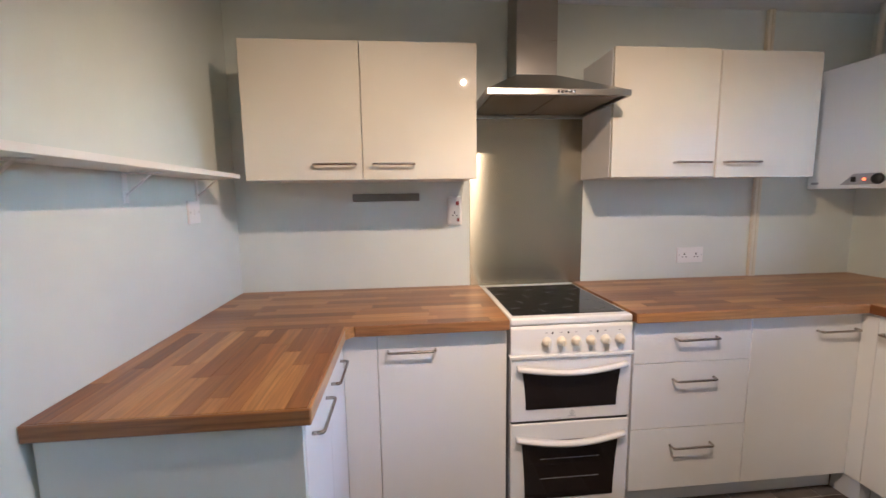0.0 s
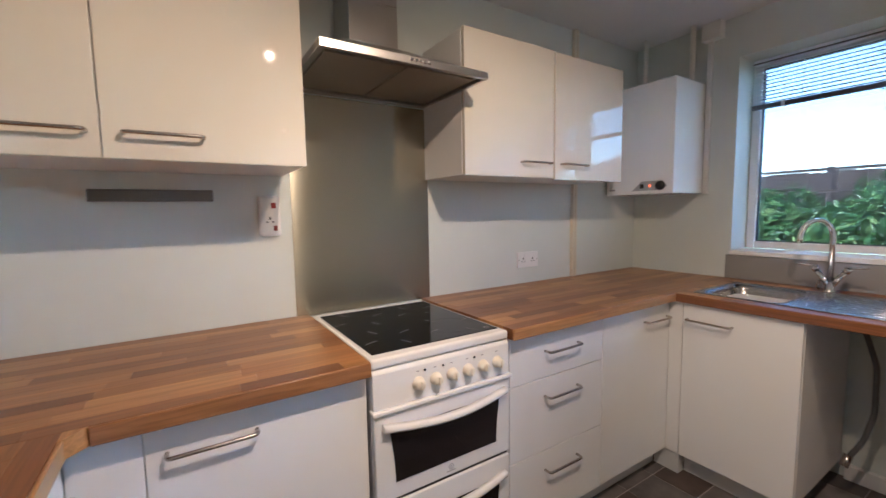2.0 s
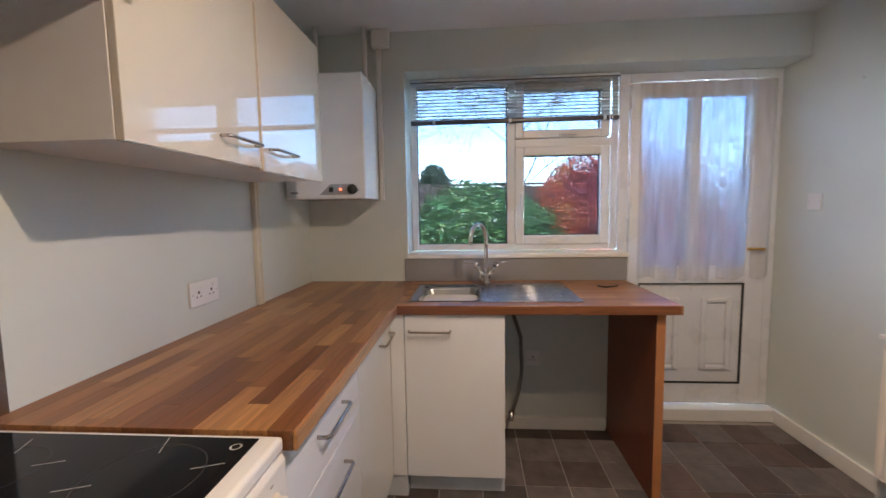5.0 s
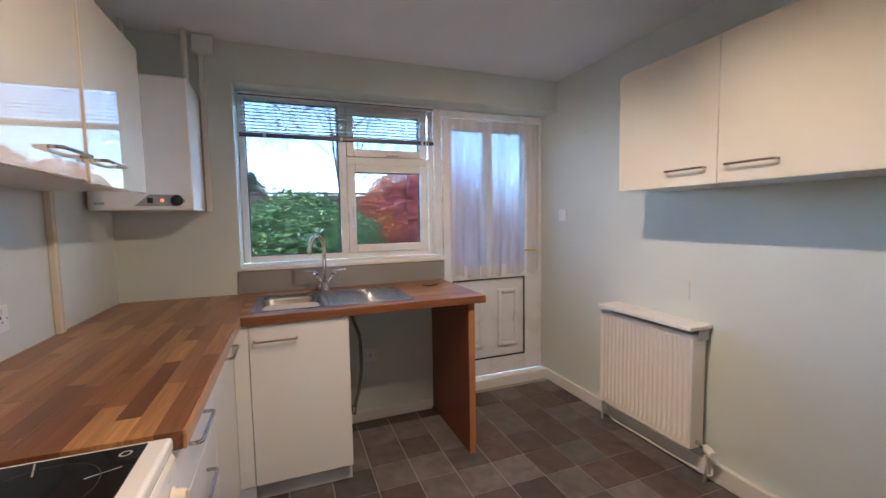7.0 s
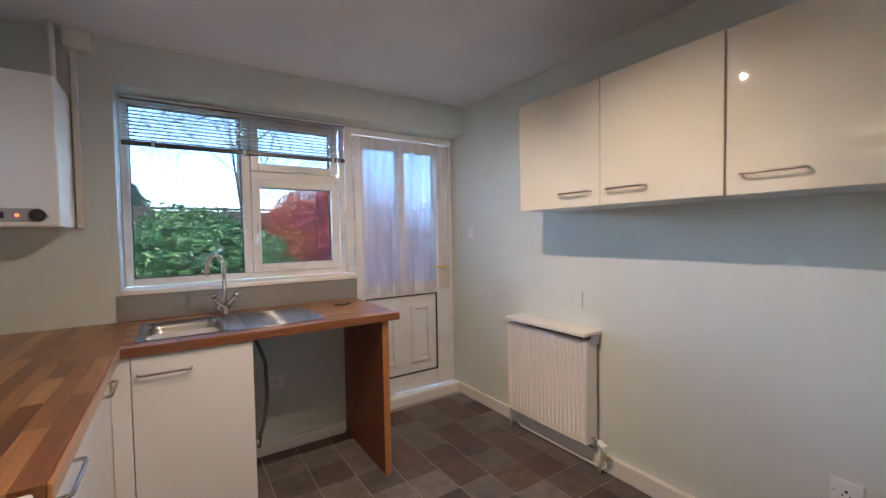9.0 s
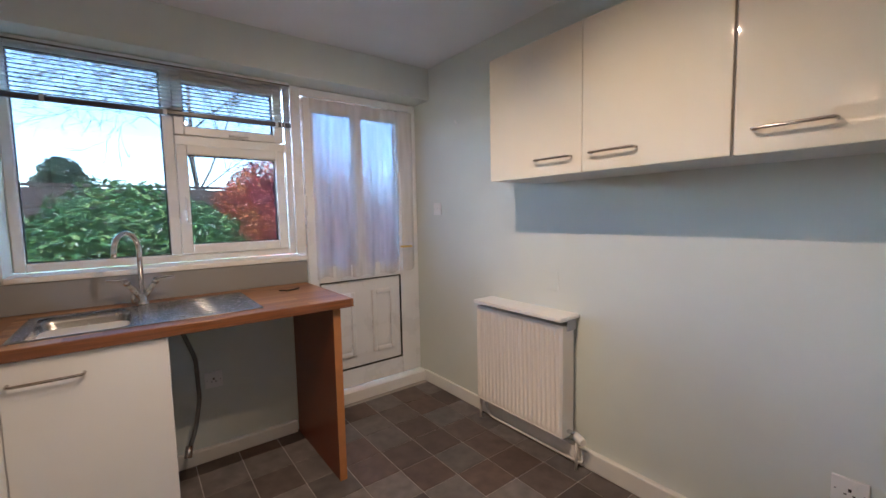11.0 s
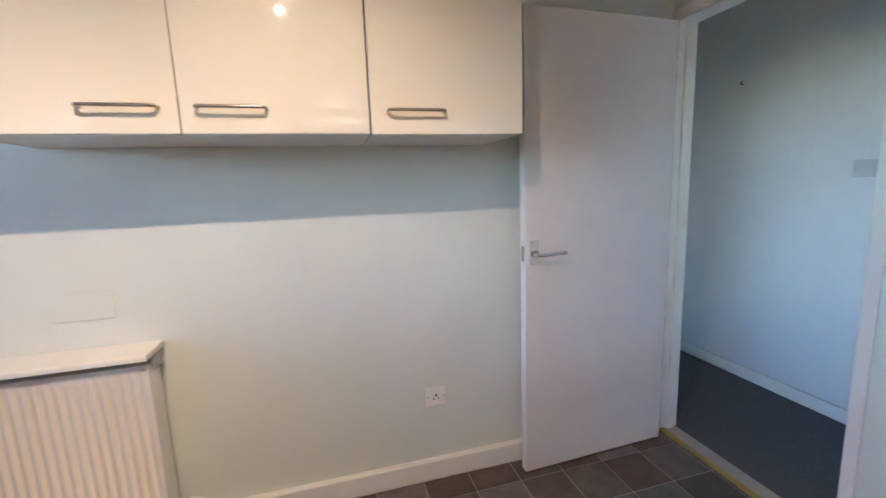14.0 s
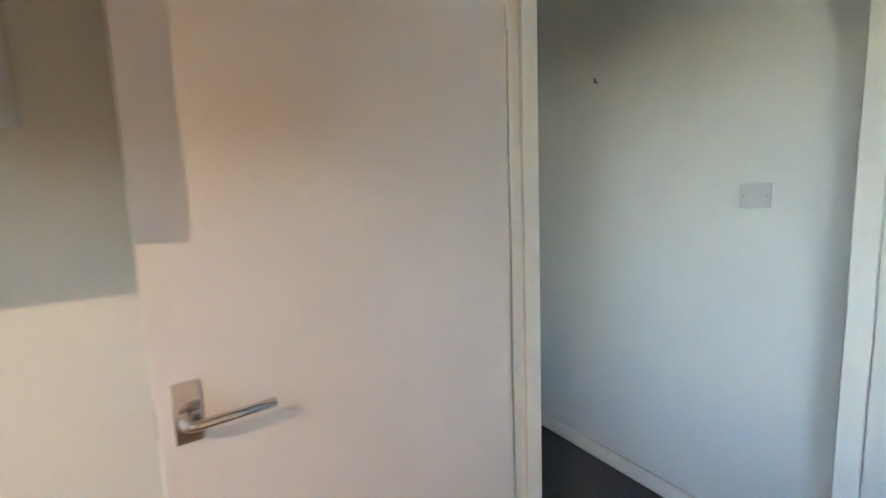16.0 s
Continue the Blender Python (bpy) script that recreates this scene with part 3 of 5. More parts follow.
for y0, y1 in ((-0.390, -0.104), (-0.042, 0.246)):
    part("seal", ring_bm(y0, y1, gz0, gz1, 0.006, -0.016, 0.0, 0.0), RUBBER_SEAL, dleaf)
    g = part("pane", box(-0.005, 0.005, y0 + 0.003, y1 - 0.003, gz0 + 0.003, gz1 - 0.003), OBSCURE, dleaf)
    g.visible_shadow = False
part("seal", ring_bm(-0.397, 0.252, pz0 - 0.002, pz1 + 0.002, 0.008, -0.047, -0.03, 0.0), RUBBER_SEAL, dleaf)
lower = part("lower_panel", box(-0.036, 0.02, -0.389, 0.244, pz0 + 0.006, pz1 - 0.006, 0.003), UPVC, door)
for yc in (-0.235, 0.09):
    part("moulding", ring_bm(yc - 0.095, yc + 0.095, pz0 + 0.09, pz1 - 0.09, 0.034, -0.056, -0.034, 0.010), UPVC, lower)
    part("raised_field", box(-0.043, -0.034, yc - 0.058, yc + 0.058, pz0 + 0.13, pz1 - 0.13, 0.004), UPVC, lower)
bm = box(-0.056, -0.044, -0.492, -0.462, 0.95 + F, 1.13 + F, 0.005)
part("lock_plate", bm, UPVC, door)
part("lever", tube(rounded([(-0.05, -0.477, 1.075 + F), (-0.098, -0.477, 1.075 + F), (-0.098, -0.375, 1.078 + F)], 0.015), 0.0085, 10), BRASS, door, "brass lever handle")
for z in (0.35, 1.33, 1.95):
    part("hinge", tube([(-0.05, 0.323, z + F), (-0.05, 0.323, z + 0.13 + F)], 0.011, 10), UPVC, door)
setting("trim_door_sill", box(2.885, 3.05, SOUTH, WIN_S, FLOOR, 0.055, 0.006), TRIM, "white painted step under the back door", "door sill")

# sheer curtain on the door
curtain = thing("net_curtain", 2.945, -0.10, 2.10, 0, "sheer white net curtain hung over the door glass", "curtain")
bm = bmesh.new()
cols, rows_n = 120, 24
rng = random.Random(5)
ph = [rng.uniform(0, 6.28) for _ in range(8)]
grid = []
for j in range(rows_n + 1):
    v = j / rows_n
    row = []
    for i in range(cols + 1):
        u = i / cols
        y = 0.375 - 0.80 * u
        fold = 0.011 * math.sin(u * 27 + ph[0] + 0.6 * math.sin(v * 2.2 + ph[1])) + 0.006 * math.sin(u * 46 + ph[2] + v) + 0.003 * math.sin(u * 83 + ph[3])
        x = fold * (0.5 + 0.7 * v) - 0.004
        z = -1.20 * v + (0.010 * math.sin(u * 34 + ph[4]) if j == rows_n else 0) - 0.02 * v * math.sin(u * 3.1)
        row.append(bm.verts.new((x, y, z)))
    grid.append(row)
for j in range(rows_n):
    for i in range(cols):
        bm.faces.new((grid[j][i], grid[j][i + 1], grid[j + 1][i + 1], grid[j + 1][i])).smooth = True
part("fabric", bm, VOILE, curtain)
part("wire", tube([(0.0, 0.38, 0.0), (0.0, -0.44, 0.0)], 0.003, 8), CORD, curtain)


# ---- fitted units ----
def bow_handle(parent, x, z, length=0.19, y=-0.019):
    """A bowed bar across x at height z, standing off a front whose face lies at y."""
    h = length / 2
    pts = rounded([(x - h, y, z), (x - h, y - 0.030, z), (x + h, y - 0.030, z), (x + h, y, z)], 0.014)
    return part("handle", tube(pts, 0.0052, 10), NICKEL, parent, "brushed nickel bar handle")


def front_panel(name, parent, x0, x1, z0, z1, material, gap=0.0015):
    return part(name, box(x0 + gap, x1 - gap, -0.019, 0.0, z0 + gap, z1 - gap, 0.0022), material, parent)


def carcass(parent, w, depth, z0, z1, material=CARCASS):
    t = 0.016
    part("side_panel", box(0.0, t, 0.001, depth, z0, z1, 0.0008), material, parent)
    part("side_panel", box(w - t, w, 0.001, depth, z0, z1, 0.0008), material, parent)
    part("bottom_panel", box(t, w - t, 0.001, depth, z0, z0 + t), material, parent)
    part("top_panel", box(t, w - t, 0.001, depth, z1 - t, z1), material, parent)
    part("back_panel", box(t, w - t, depth - 0.006, depth, z0 + t, z1 - t), material, parent)


Z0, Z1 = 0.082 - FLOOR, 0.866 - FLOOR


def base_unit(x, y, rz, w, depth, label, fronts):
    """fronts: (kind, z0, z1, handle x, handle z) rows measured from the unit's base corner."""
    ob = thing("base_cabinet", x, y, FLOOR, rz, label, "cabinet", "fitted base units")
    carcass(ob, w, depth, Z0, Z1)
    for kind, x0, x1, z0, z1, hx, hz in fronts:
        f = front_panel(kind, ob, x0, x1, z0, z1, MATT_WHITE)
        if hx is not None:
            bow_handle(f, hx, hz)
    part("plinth", box(0.0, w, 0.045, 0.061, 0.0, Z0 - 0.003, 0.001), PLINTH, ob)
    return ob


FY = 1.719
D = lambda z: z - FLOOR
# run along the north wall
base_unit(-0.044, FY, 0, 0.528, 0.56, "white base cabinet with one door beside the cooker", [("door", 0, 0.528, Z0, Z1, 0.137, D(0.790))])
base_unit(1.036, FY, 0, 0.54, 0.56, "white drawer unit with three drawers beside the cooker",
          [("drawer_front", 0, 0.54, D(0.675), Z1, 0.279, D(0.783)), ("drawer_front", 0, 0.54, D(0.374), D(0.675), 0.279, D(0.600)), ("drawer_front", 0, 0.54, Z0, D(0.374), 0.283, D(0.292))])
base_unit(1.577, FY, 0, 0.535, 0.56, "white corner base cabinet with one door", [("door", 0, 0.535, Z0, Z1, 0.408, D(0.788))])
tagged(part("corner_post", box(2.112, 2.124, FY - 0.02, FY, 0.082, 0.866, 0.001), MATT_WHITE), "white corner filler strip between base cabinets", "filler")
tagged(part("corner_filler", box(-0.178, -0.045, FY - 0.019, FY - 0.001, 0.082, 0.866, 0.001), MATT_WHITE), "white filler panel in the cabinet corner", "filler")
# return along the west wall
base_unit(-0.197, 1.075, 90, 0.62, 0.57, "white base cabinet with two narrow doors in the return",
          [("door", 0.006, 0.312, Z0, Z1, 0.165, D(0.790)), ("door", 0.312, 0.62, Z0, Z1, 0.45, D(0.790))])
tagged(part("end_panel", box(-0.772, -0.180, 1.062, 1.080, FLOOR, 0.866, 0.0015), WALL), "pale sage painted end panel of the return units", "panel")
# sink unit on the east wall
base_unit(2.124, 1.632, -90, 0.462, 0.60, "white sink base cabinet with one door", [("door", 0, 0.462, Z0, Z1, 0.118, D(0.790))])
tagged(part("corner_post", box(2.107, 2.124, 1.634, 1.698, 0.082, 0.866, 0.001), MATT_WHITE), "white corner filler strip beside the sink cabinet", "filler")
tagged(part("plinth_corner", box(2.115, 2.17, 1.634, 1.76, FLOOR, 0.079), PLINTH), "white plinth at the inner corner", "plinth")
# end panel that carries the worktop
ob = thing("worktop_end_panel", 2.12, 0.48, FLOOR, 0, "dark cherry wood end panel holding up the worktop", "panel")
part("board", box(0.006, 0.645, -0.018, 0.018, 0.0, D(0.868), 0.001), PANEL_WOOD, ob)
part("edge_band", box(0.0, 0.006, -0.019, 0.019, 0.0, D(0.868), 0.001), PANEL_EDGE, ob, "light oak edge band")


def worktop(x, y, label):
    return thing("worktop", x, y, 0.869, 0, label, "worktop")


def lay_staves(top, along, x0, x1, y0, y1, material, seed, hole=None, wide=0.0525):
    """Staves side by side and end to end, each of its own length, round an optional cut-out."""
    rg = random.Random(seed)
    u0, u1, v0, v1 = (x0, x1, y0, y1) if along == "x" else (y0, y1, x0, x1)
    n = round((v1 - v0) / wide)
    w = (v1 - v0) / n
    for k in range(n):
        a = u0 - rg.uniform(0.0, 0.3)
        while a < u1:
            e = a + rg.uniform(0.22, 0.46)
            ua, ue = max(a, u0), min(e, u1)
            if u1 - ue < 0.05:
                ue = u1
            a = max(e, ue)
            if ue - ua < 0.02:
                continue
            va, ve = v0 + k * w, v0 + (k + 1) * w
            rect = (ua, ue, va, ve) if along == "x" else (va, ve, ua, ue)
            pieces = [rect]
            if hole and rect[0] < hole[1] and rect[1] > hole[0] and rect[2] < hole[3] and rect[3] > hole[2]:
                pieces = [(rect[0], min(rect[1], hole[0]), rect[2], rect[3]), (max(rect[0], hole[1]), rect[1], rect[2], rect[3]),
                          (max(rect[0], hole[0]), min(rect[1], hole[1]), rect[2], min(rect[3], hole[2])), (max(rect[0], hole[0]), min(rect[1], hole[1]), max(rect[2], hole[3]), rect[3])]
            for p in pieces:
                if p[1] - p[0] > 0.004 and p[3] - p[2] > 0.004:
                    bm = box(p[0] - top.location.x, p[1] - top.location.x, p[2] - top.location.y, p[3] - top.location.y, 0.0, 0.041, 0.0007, 1)
                    part("stave", bm, material, top)


SX0, SX1, SY0, SY1 = 2.175, 2.585, 1.265, 1.605


def wall_unit(x, y, z, rz, w, depth, h, doors, label, material=GLOSS):
    ob = thing("wall_cabinet", x, y, z, rz, label, "cabinet", "fitted wall units")
    carcass(ob, w, depth, 0.0, h)
    for x0, x1, z0, z1, hx, hz, dy in doors:
        f = part("door", box(x0 + 0.0015, x1 - 0.0015, -0.019 - dy, -dy, z0, z1, 0.002), material, ob)
        bow_handle(f, hx, hz, 0.178, -0.019 - dy)
    return ob


wall_unit(-0.587, 1.955, 1.482, 0, 0.992, 0.373, 0.566, [(0, 0.491, -0.003, 0.57, 0.375, 0.062, 0), (0.491, 0.992, -0.003, 0.57, 0.625, 0.062, 0)], "gloss ivory double wall cabinet over the worktop")
wall_unit(1.060, 2.016, 1.484, 0, 1.055, 0.312, 0.588, [(0, 0.528, -0.002, 0.592, 0.405, 0.065, 0), (0.528, 1.055, -0.008, 0.584, 0.66, 0.065, 0.006)], "gloss ivory double wall cabinet beside the extractor hood")
wall_unit(1.736, -0.224, 1.476, 180, 1.042, 0.354, 0.586, [(0, 0.526, -0.002, 0.588, 0.388, 0.067, 0), (0.526, 1.040, -0.002, 0.588, 0.66, 0.067, 0)], "gloss ivory double wall cabinet above the radiator")
wall_unit(0.690, -0.224, 1.474, 180, 0.508, 0.354, 0.586, [(0, 0.508, -0.002, 0.588, 0.14, 0.067, 0)], "gloss ivory single wall cabinet beside the hall door")

# ---- extractor hood ----
hood = thing("extractor_hood", 0.742, NORTH, 1.82, 0, "stainless steel chimney extractor hood over the cooker", "extractor hood")
HW, HD = 0.3125, 0.493
bm = bmesh.new()
lowv = [(-HW, -HD, 0.022), (HW, -HD, 0.022), (HW, -0.001, 0.022), (-HW, -0.001, 0.022)]
topv = [(-0.102, -0.178, 0.170), (0.102, -0.178, 0.170), (0.102, -0.001, 0.170), (-0.102, -0.001, 0.170)]
va, vb = [bm.verts.new(v) for v in lowv], [bm.verts.new(v) for v in topv]
for i in range(4):
    bm.faces.new((va[i], va[(i + 1) % 4], vb[(i + 1) % 4], vb[i]))
bm.faces.new(vb)
bm.faces.new(va[::-1])
bmesh.ops.bevel(bm, geom=list(bm.edges), offset=0.002, segments=1, affect="EDGES")
part("canopy", bm, STEEL, hood)
bm = bmesh.new()
add_box(bm, -HW, HW, -HD - 0.003, -HD + 0.012, -0.002, 0.024, 0.0015)
add_box(bm, -HW - 0.002, -HW + 0.012, -HD + 0.012, -0.001, -0.002, 0.022, 0.0015)
add_box(bm, HW - 0.012, HW + 0.002, -HD + 0.012, -0.001, -0.002, 0.022, 0.0015)
add_box(bm, -HW + 0.012, HW - 0.012, -0.035, -0.001, -0.002, 0.022, 0.0015)
part("rim", bm, STEEL, hood)
part("chimney", box(-0.102, 0.102, -0.178, -0.001, 0.168, CEIL - 1.82 - 0.001, 0.002), STEEL, hood)
for xa, xb in ((-HW + 0.03, -0.004), (0.004, HW - 0.03)):
    part("filter", box(xa, xb, -HD + 0.05, -0.05, 0.004, 0.014, 0.002), FILTER, hood, "brown-grey mesh grease filter")
part("underside", box(-HW + 0.012, HW - 0.012, -HD + 0.012, -0.035, 0.012, 0.02), STEEL, hood)
for k in range(5):
    part("button", lathe([(0.0055, 0.0), (0.0055, -0.005), (0.004, -0.0065)], 12, "y", (-0.01 + k * 0.017, -HD - 0.003, 0.011)), CHROME, hood)

# ---- splashback ----
tagged(part("splashback", box(0.434, 1.073, NORTH - 0.004, NORTH - 0.001, 0.906, 1.812, 0.0008), SPLASH), "brushed stainless steel splashback behind the cooker", "splashback")

# ---- cooker ----
cooker = thing("cooker", 0.754, 1.70, FLOOR, 0, "white freestanding electric cooker with ceramic hob and two ovens", "cooker")
CW = 0.262
part("body", box(-CW + 0.004, CW - 0.004, 0.002, 0.60, 0.05, D(0.872), 0.004), ENAMEL, cooker)
part("hob_surround", box(-CW, CW, -0.018, 0.605, D(0.874), D(0.906), 0.010, 3), ENAMEL, cooker)
hob = part("hob_glass", box(-0.242, 0.245, 0.022, 0.565, D(0.9045), D(0.9085), 0.001), HOB_GLASS, cooker, "black ceramic glass hob with printed marks")


def ring_flat(cx, cy, z, r, w=0.0022, a0=0.0, a1=6.2832, seg=40):
    bm = bmesh.new()
    prev = None
    for k in range(seg + 1):
        a = a0 + (a1 - a0) * k / seg
        pair = [bm.verts.new((cx + rr * math.cos(a), cy + rr * math.sin(a), z)) for rr in (r - w, r + w)]
        if prev:
            bm.faces.new((prev[0], prev[1], pair[1], pair[0]))
        prev = pair
    bmesh.ops.recalc_face_normals(bm, faces=bm.faces)
    if bm.faces[:] and bm.faces[0].normal.z < 0:
        bmesh.ops.reverse_faces(bm, faces=bm.faces)
    return bm


HZ = D(0.9089)
for cx, cy, rad in ((-0.125, 0.155, 0.075), (0.125, 0.155, 0.092), (-0.125, 0.425, 0.092), (0.125, 0.425, 0.075)):
    part("zone_ring", ring_flat(cx, cy, HZ, rad, 0.0009), HOB_RING, hob)
    for a in (20, 110, 200, 290):
        c, q = math.cos(radians(a)), math.sin(radians(a))
        p0, p1 = Vector((cx + c * rad * 0.75, cy + q * rad * 0.75, HZ)), Vector((cx + c * (rad + 0.03), cy + q * (rad + 0.03), HZ))
        side = Vector((-q, c, 0)) * 0.0014
        bm = bmesh.new()
        bm.faces.new([bm.verts.new(v) for v in (p0 - side, p1 - side, p1 + side, p0 + side)])
        part("zone_mark", bm, HOB_MARK, hob)
part("hob_badge", ring_flat(0.215, 0.05, HZ, 0.009, 0.002), HOB_MARK, hob)
panel = part("control_panel", prism([(-0.022, D(0.752)), (0.0, D(0.752)), (0.0, D(0.872)), (-0.014, D(0.872)), (-0.020, D(0.860))], "x", -CW + 0.002, CW - 0.002, 0.003), ENAMEL, cooker)
for k in range(6):
    kx = -0.110 + k * 0.0628
    kn = part("knob", lathe([(0.021, -0.001), (0.021, -0.004), (0.0165, -0.006), (0.0155, -0.022), (0.0135, -0.026), (0.004, -0.027)], 24, "y", (kx, -0.021, D(0.805))), KNOB, panel, "cream control knob")
    part("grip", box(kx - 0.0035, kx + 0.0035, -0.053, -0.040, D(0.792), D(0.818), 0.002), KNOB, kn)
for k, kx in enumerate((-0.085, -0.018, 0.107)):
    part("indicator", lathe([(0.004, 0.0), (0.004, -0.0022), (0.003, -0.003)], 12, "y", (kx, -0.0205, D(0.841))), DARK, panel)
for k in range(6):
    kx = -0.110 + k * 0.0628
    part("printed_mark", box(kx - 0.006, kx + 0.004, -0.0212, -0.0195, D(0.8405), D(0.8435)), GREY_PLASTIC, panel)
part("trim_ledge", box(-CW - 0.004, CW + 0.004, -0.034, 0.0, D(0.738), D(0.752), 0.004), ENAMEL, cooker)


def oven_door(name, z0, z1, wz0, wz1, label):
    dr = part(name, box(-CW + 0.003, CW - 0.003, -0.024, 0.0, z0, z1, 0.005), ENAMEL, cooker, label)
    k = 9
    left = [(-0.212 + 0.016 * math.sin((i / k) * math.pi / 2), wz1 + (wz0 - wz1) * i / k) for i in range(k + 1)]
    right = [(-a, b) for a, b in left[::-1]]
    part("oven_window", prism(left + right, "y", -0.0262, -0.022, 0.0), OVEN_GLASS, dr, "dark oven window")
    n = 18
    pts = [(-0.235 + 0.47 * i / n, -0.036 - 0.022 * math.sin(math.pi * i / n), wz1 + 0.016 - 0.016 * math.sin(math.pi * i / n)) for i in range(n + 1)]
    bm = bmesh.new()
    rings = []
    for x, y, z in pts:
        rings.append([bm.verts.new(v) for v in ((x, y + 0.012, z - 0.009), (x, y - 0.006, z - 0.011), (x, y - 0.011, z - 0.003), (x, y - 0.008, z + 0.008), (x, y + 0.012, z + 0.011))])
    for a, c in zip(rings, rings[1:]):
        for i in range(5):
            bm.faces.new((a[i], a[(i + 1) % 5], c[(i + 1) % 5], c[i])).smooth = True
    bm.faces.new(rings[0][::-1])
    bm.faces.new(rings[-1])
    bmesh.ops.recalc_face_normals(bm, faces=bm.faces)
    part("handle", bm, ENAMEL, dr, "bowed white handle")
    return dr


up = oven_door("top_oven_door", D(0.462), D(0.735), D(0.515), D(0.683), "white top oven door")
low = oven_door("main_oven_door", D(0.055), D(0.450), D(0.105), D(0.372), "white main oven door")
bm = ring_flat(0.0, 0.0, 0.0, 0.009, 0.0012, seg=20)
bmesh.ops.rotate(bm, verts=bm.verts, cent=(0, 0, 0), matrix=Matrix.Rotation(radians(90), 3, "X"))
bmesh.ops.translate(bm, verts=bm.verts, vec=(0.005, -0.0246, D(0.492)))
add_box(bm, 0.003, 0.007, -0.025, -0.0242, D(0.485), D(0.497))
add_box(bm, -0.012, 0.022, -0.025, -0.0242, D(0.476), D(0.479))
part("badge", bm, GREY_PLASTIC, up, "small grey maker's badge")
bm = bmesh.new()
for z in (0.20, 0.29):
    add_tube(bm, [(-0.13, -0.0272, D(z)), (0.13, -0.0272, D(z))], 0.0012, 6)
part("shelf_lines", bm, GREY_PLASTIC, low)
part("seam", box(-CW + 0.008, CW - 0.008, -0.016, 0.0, D(0.448), D(0.464)), DARK, cooker)
part("foot_plinth", box(-CW + 0.01, CW - 0.01, 0.03, 0.5, 0.0, 0.05), DARK, cooker)

# ---- sink and tap ----
sink = thing("sink", 2.42, 1.21, 0.910, 0, "stainless steel inset sink with drainer", "sink")
bm = bmesh.new()
X0, X1, Y0, Y1 = 2.150 - 2.42, 2.660 - 2.42, 0.805 - 1.21, 1.625 - 1.21
bx0, bx1, by0, by1 = SX0 + 0.012 - 2.42, SX1 - 0.012 - 2.42, SY0 + 0.012 - 1.21, SY1 - 0.012 - 1.21


def loop_rect(x0, x1, y0, y1, z, r, n=5):
    out = []
    for cx, cy, a0 in ((x1 - r, y1 - r, 0), (x0 + r, y1 - r, 90), (x0 + r, y0 + r, 180), (x1 - r, y0 + r, 270)):
        for k in range(n + 1):
            a = radians(a0 + 90 * k / n)
            out.append(bm.verts.new((cx + r * math.cos(a), cy + r * math.sin(a), z)))
    return out


def bridge(a, b):
    for i in range(len(a)):
        bm.faces.new((a[i], a[(i + 1) % len(a)], b[(i + 1) % len(b)], b[i])).smooth = True


half = 1.245 - 1.21
loops = [loop_rect(bx0 - 0.02, bx1 + 0.055, half, Y1, 0.0005, 0.02), loop_rect(bx0 - 0.016, bx1 + 0.05, half + 0.003, Y1 - 0.004, 0.005, 0.02), loop_rect(bx0, bx1, by0, by1, 0.003, 0.05),
         loop_rect(bx0 + 0.01, bx1 - 0.01, by0 + 0.01, by1 - 0.01, -0.02, 0.05), loop_rect(bx0 + 0.02, bx1 - 0.02, by0 + 0.02, by1 - 0.02, -0.145, 0.055), loop_rect(bx0 + 0.05, bx1 - 0.05, by0 + 0.05, by1 - 0.05, -0.155, 0.05)]
for a, b in zip(loops, loops[1:]):
    bridge(a, b)
bm.faces.new(loops[-1])
bmesh.ops.recalc_face_normals(bm, faces=bm.faces)
if max(bm.faces, key=lambda f: f.calc_center_median().z).normal.z < 0:
    bmesh.ops.reverse_faces(bm, faces=bm.faces)
part("bowl", bm, SINK_STEEL, sink)
part("drainer", box(X0 + 0.012, X1 - 0.012, Y0, half, 0.0005, 0.0055, 0.0025), SINK_STEEL, sink)
for k in range(9):
    x = X0 + 0.06 + k * 0.045
    part("drainer_rib", tube([(x, Y0 + 0.03, 0.0045), (x, half - 0.06, 0.0045)], 0.0035, 8), SINK_STEEL, sink)
part("tap_ledge", box(X1 - 0.085, X1 - 0.012, half, half + 0.01, 0.0005, 0.005), SINK_STEEL, sink)
part("waste", lathe([(0.0, -0.154), (0.035, -0.154), (0.038, -0.151), (0.028, -0.152)], 20, "z", (-0.05, 0.22, 0)), CHROME, sink)
part("waste_plug", lathe([(0.024, 0.0), (0.026, 0.004), (0.020, 0.012), (0.004, 0.016)], 18, "y", (0.21, 0.055, 0.04)), CHROME, sink)

tap = thing("mixer_tap", 2.645, 1.235, 0.9155, 0, "chrome swan-neck mixer tap with two lever handles", "tap")
part("base", lathe([(0.026, 0.0), (0.026, 0.006), (0.019, 0.012), (0.017, 0.05)], 20), CHROME, tap)
arc = [(0, 0, 0.04), (0, 0, 0.26)] + [(-0.055 + 0.055 * math.cos(radians(a)), 0.045 - 0.045 * math.cos(radians(a)), 0.26 + 0.085 * math.sin(radians(a))) for a in range(15, 181, 15)] + [(-0.11, 0.09, 0.235)]
part("spout", tube(arc, 0.0115, 14), CHROME, tap)
for s in (-1, 1):
    part("valve_arm", tube([(0, s * 0.006, 0.035), (0, s * 0.055, 0.105)], [0.014, 0.012], 12), CHROME, tap)
    part("valve_head", tube([(0, s * 0.052, 0.10), (0, s * 0.062, 0.118)], 0.015, 14), CHROME, tap)
    part("lever", tube([(0, s * 0.05, 0.121), (-0.006, s * 0.13, 0.126)], [0.006, 0.0045], 10), CHROME, tap)

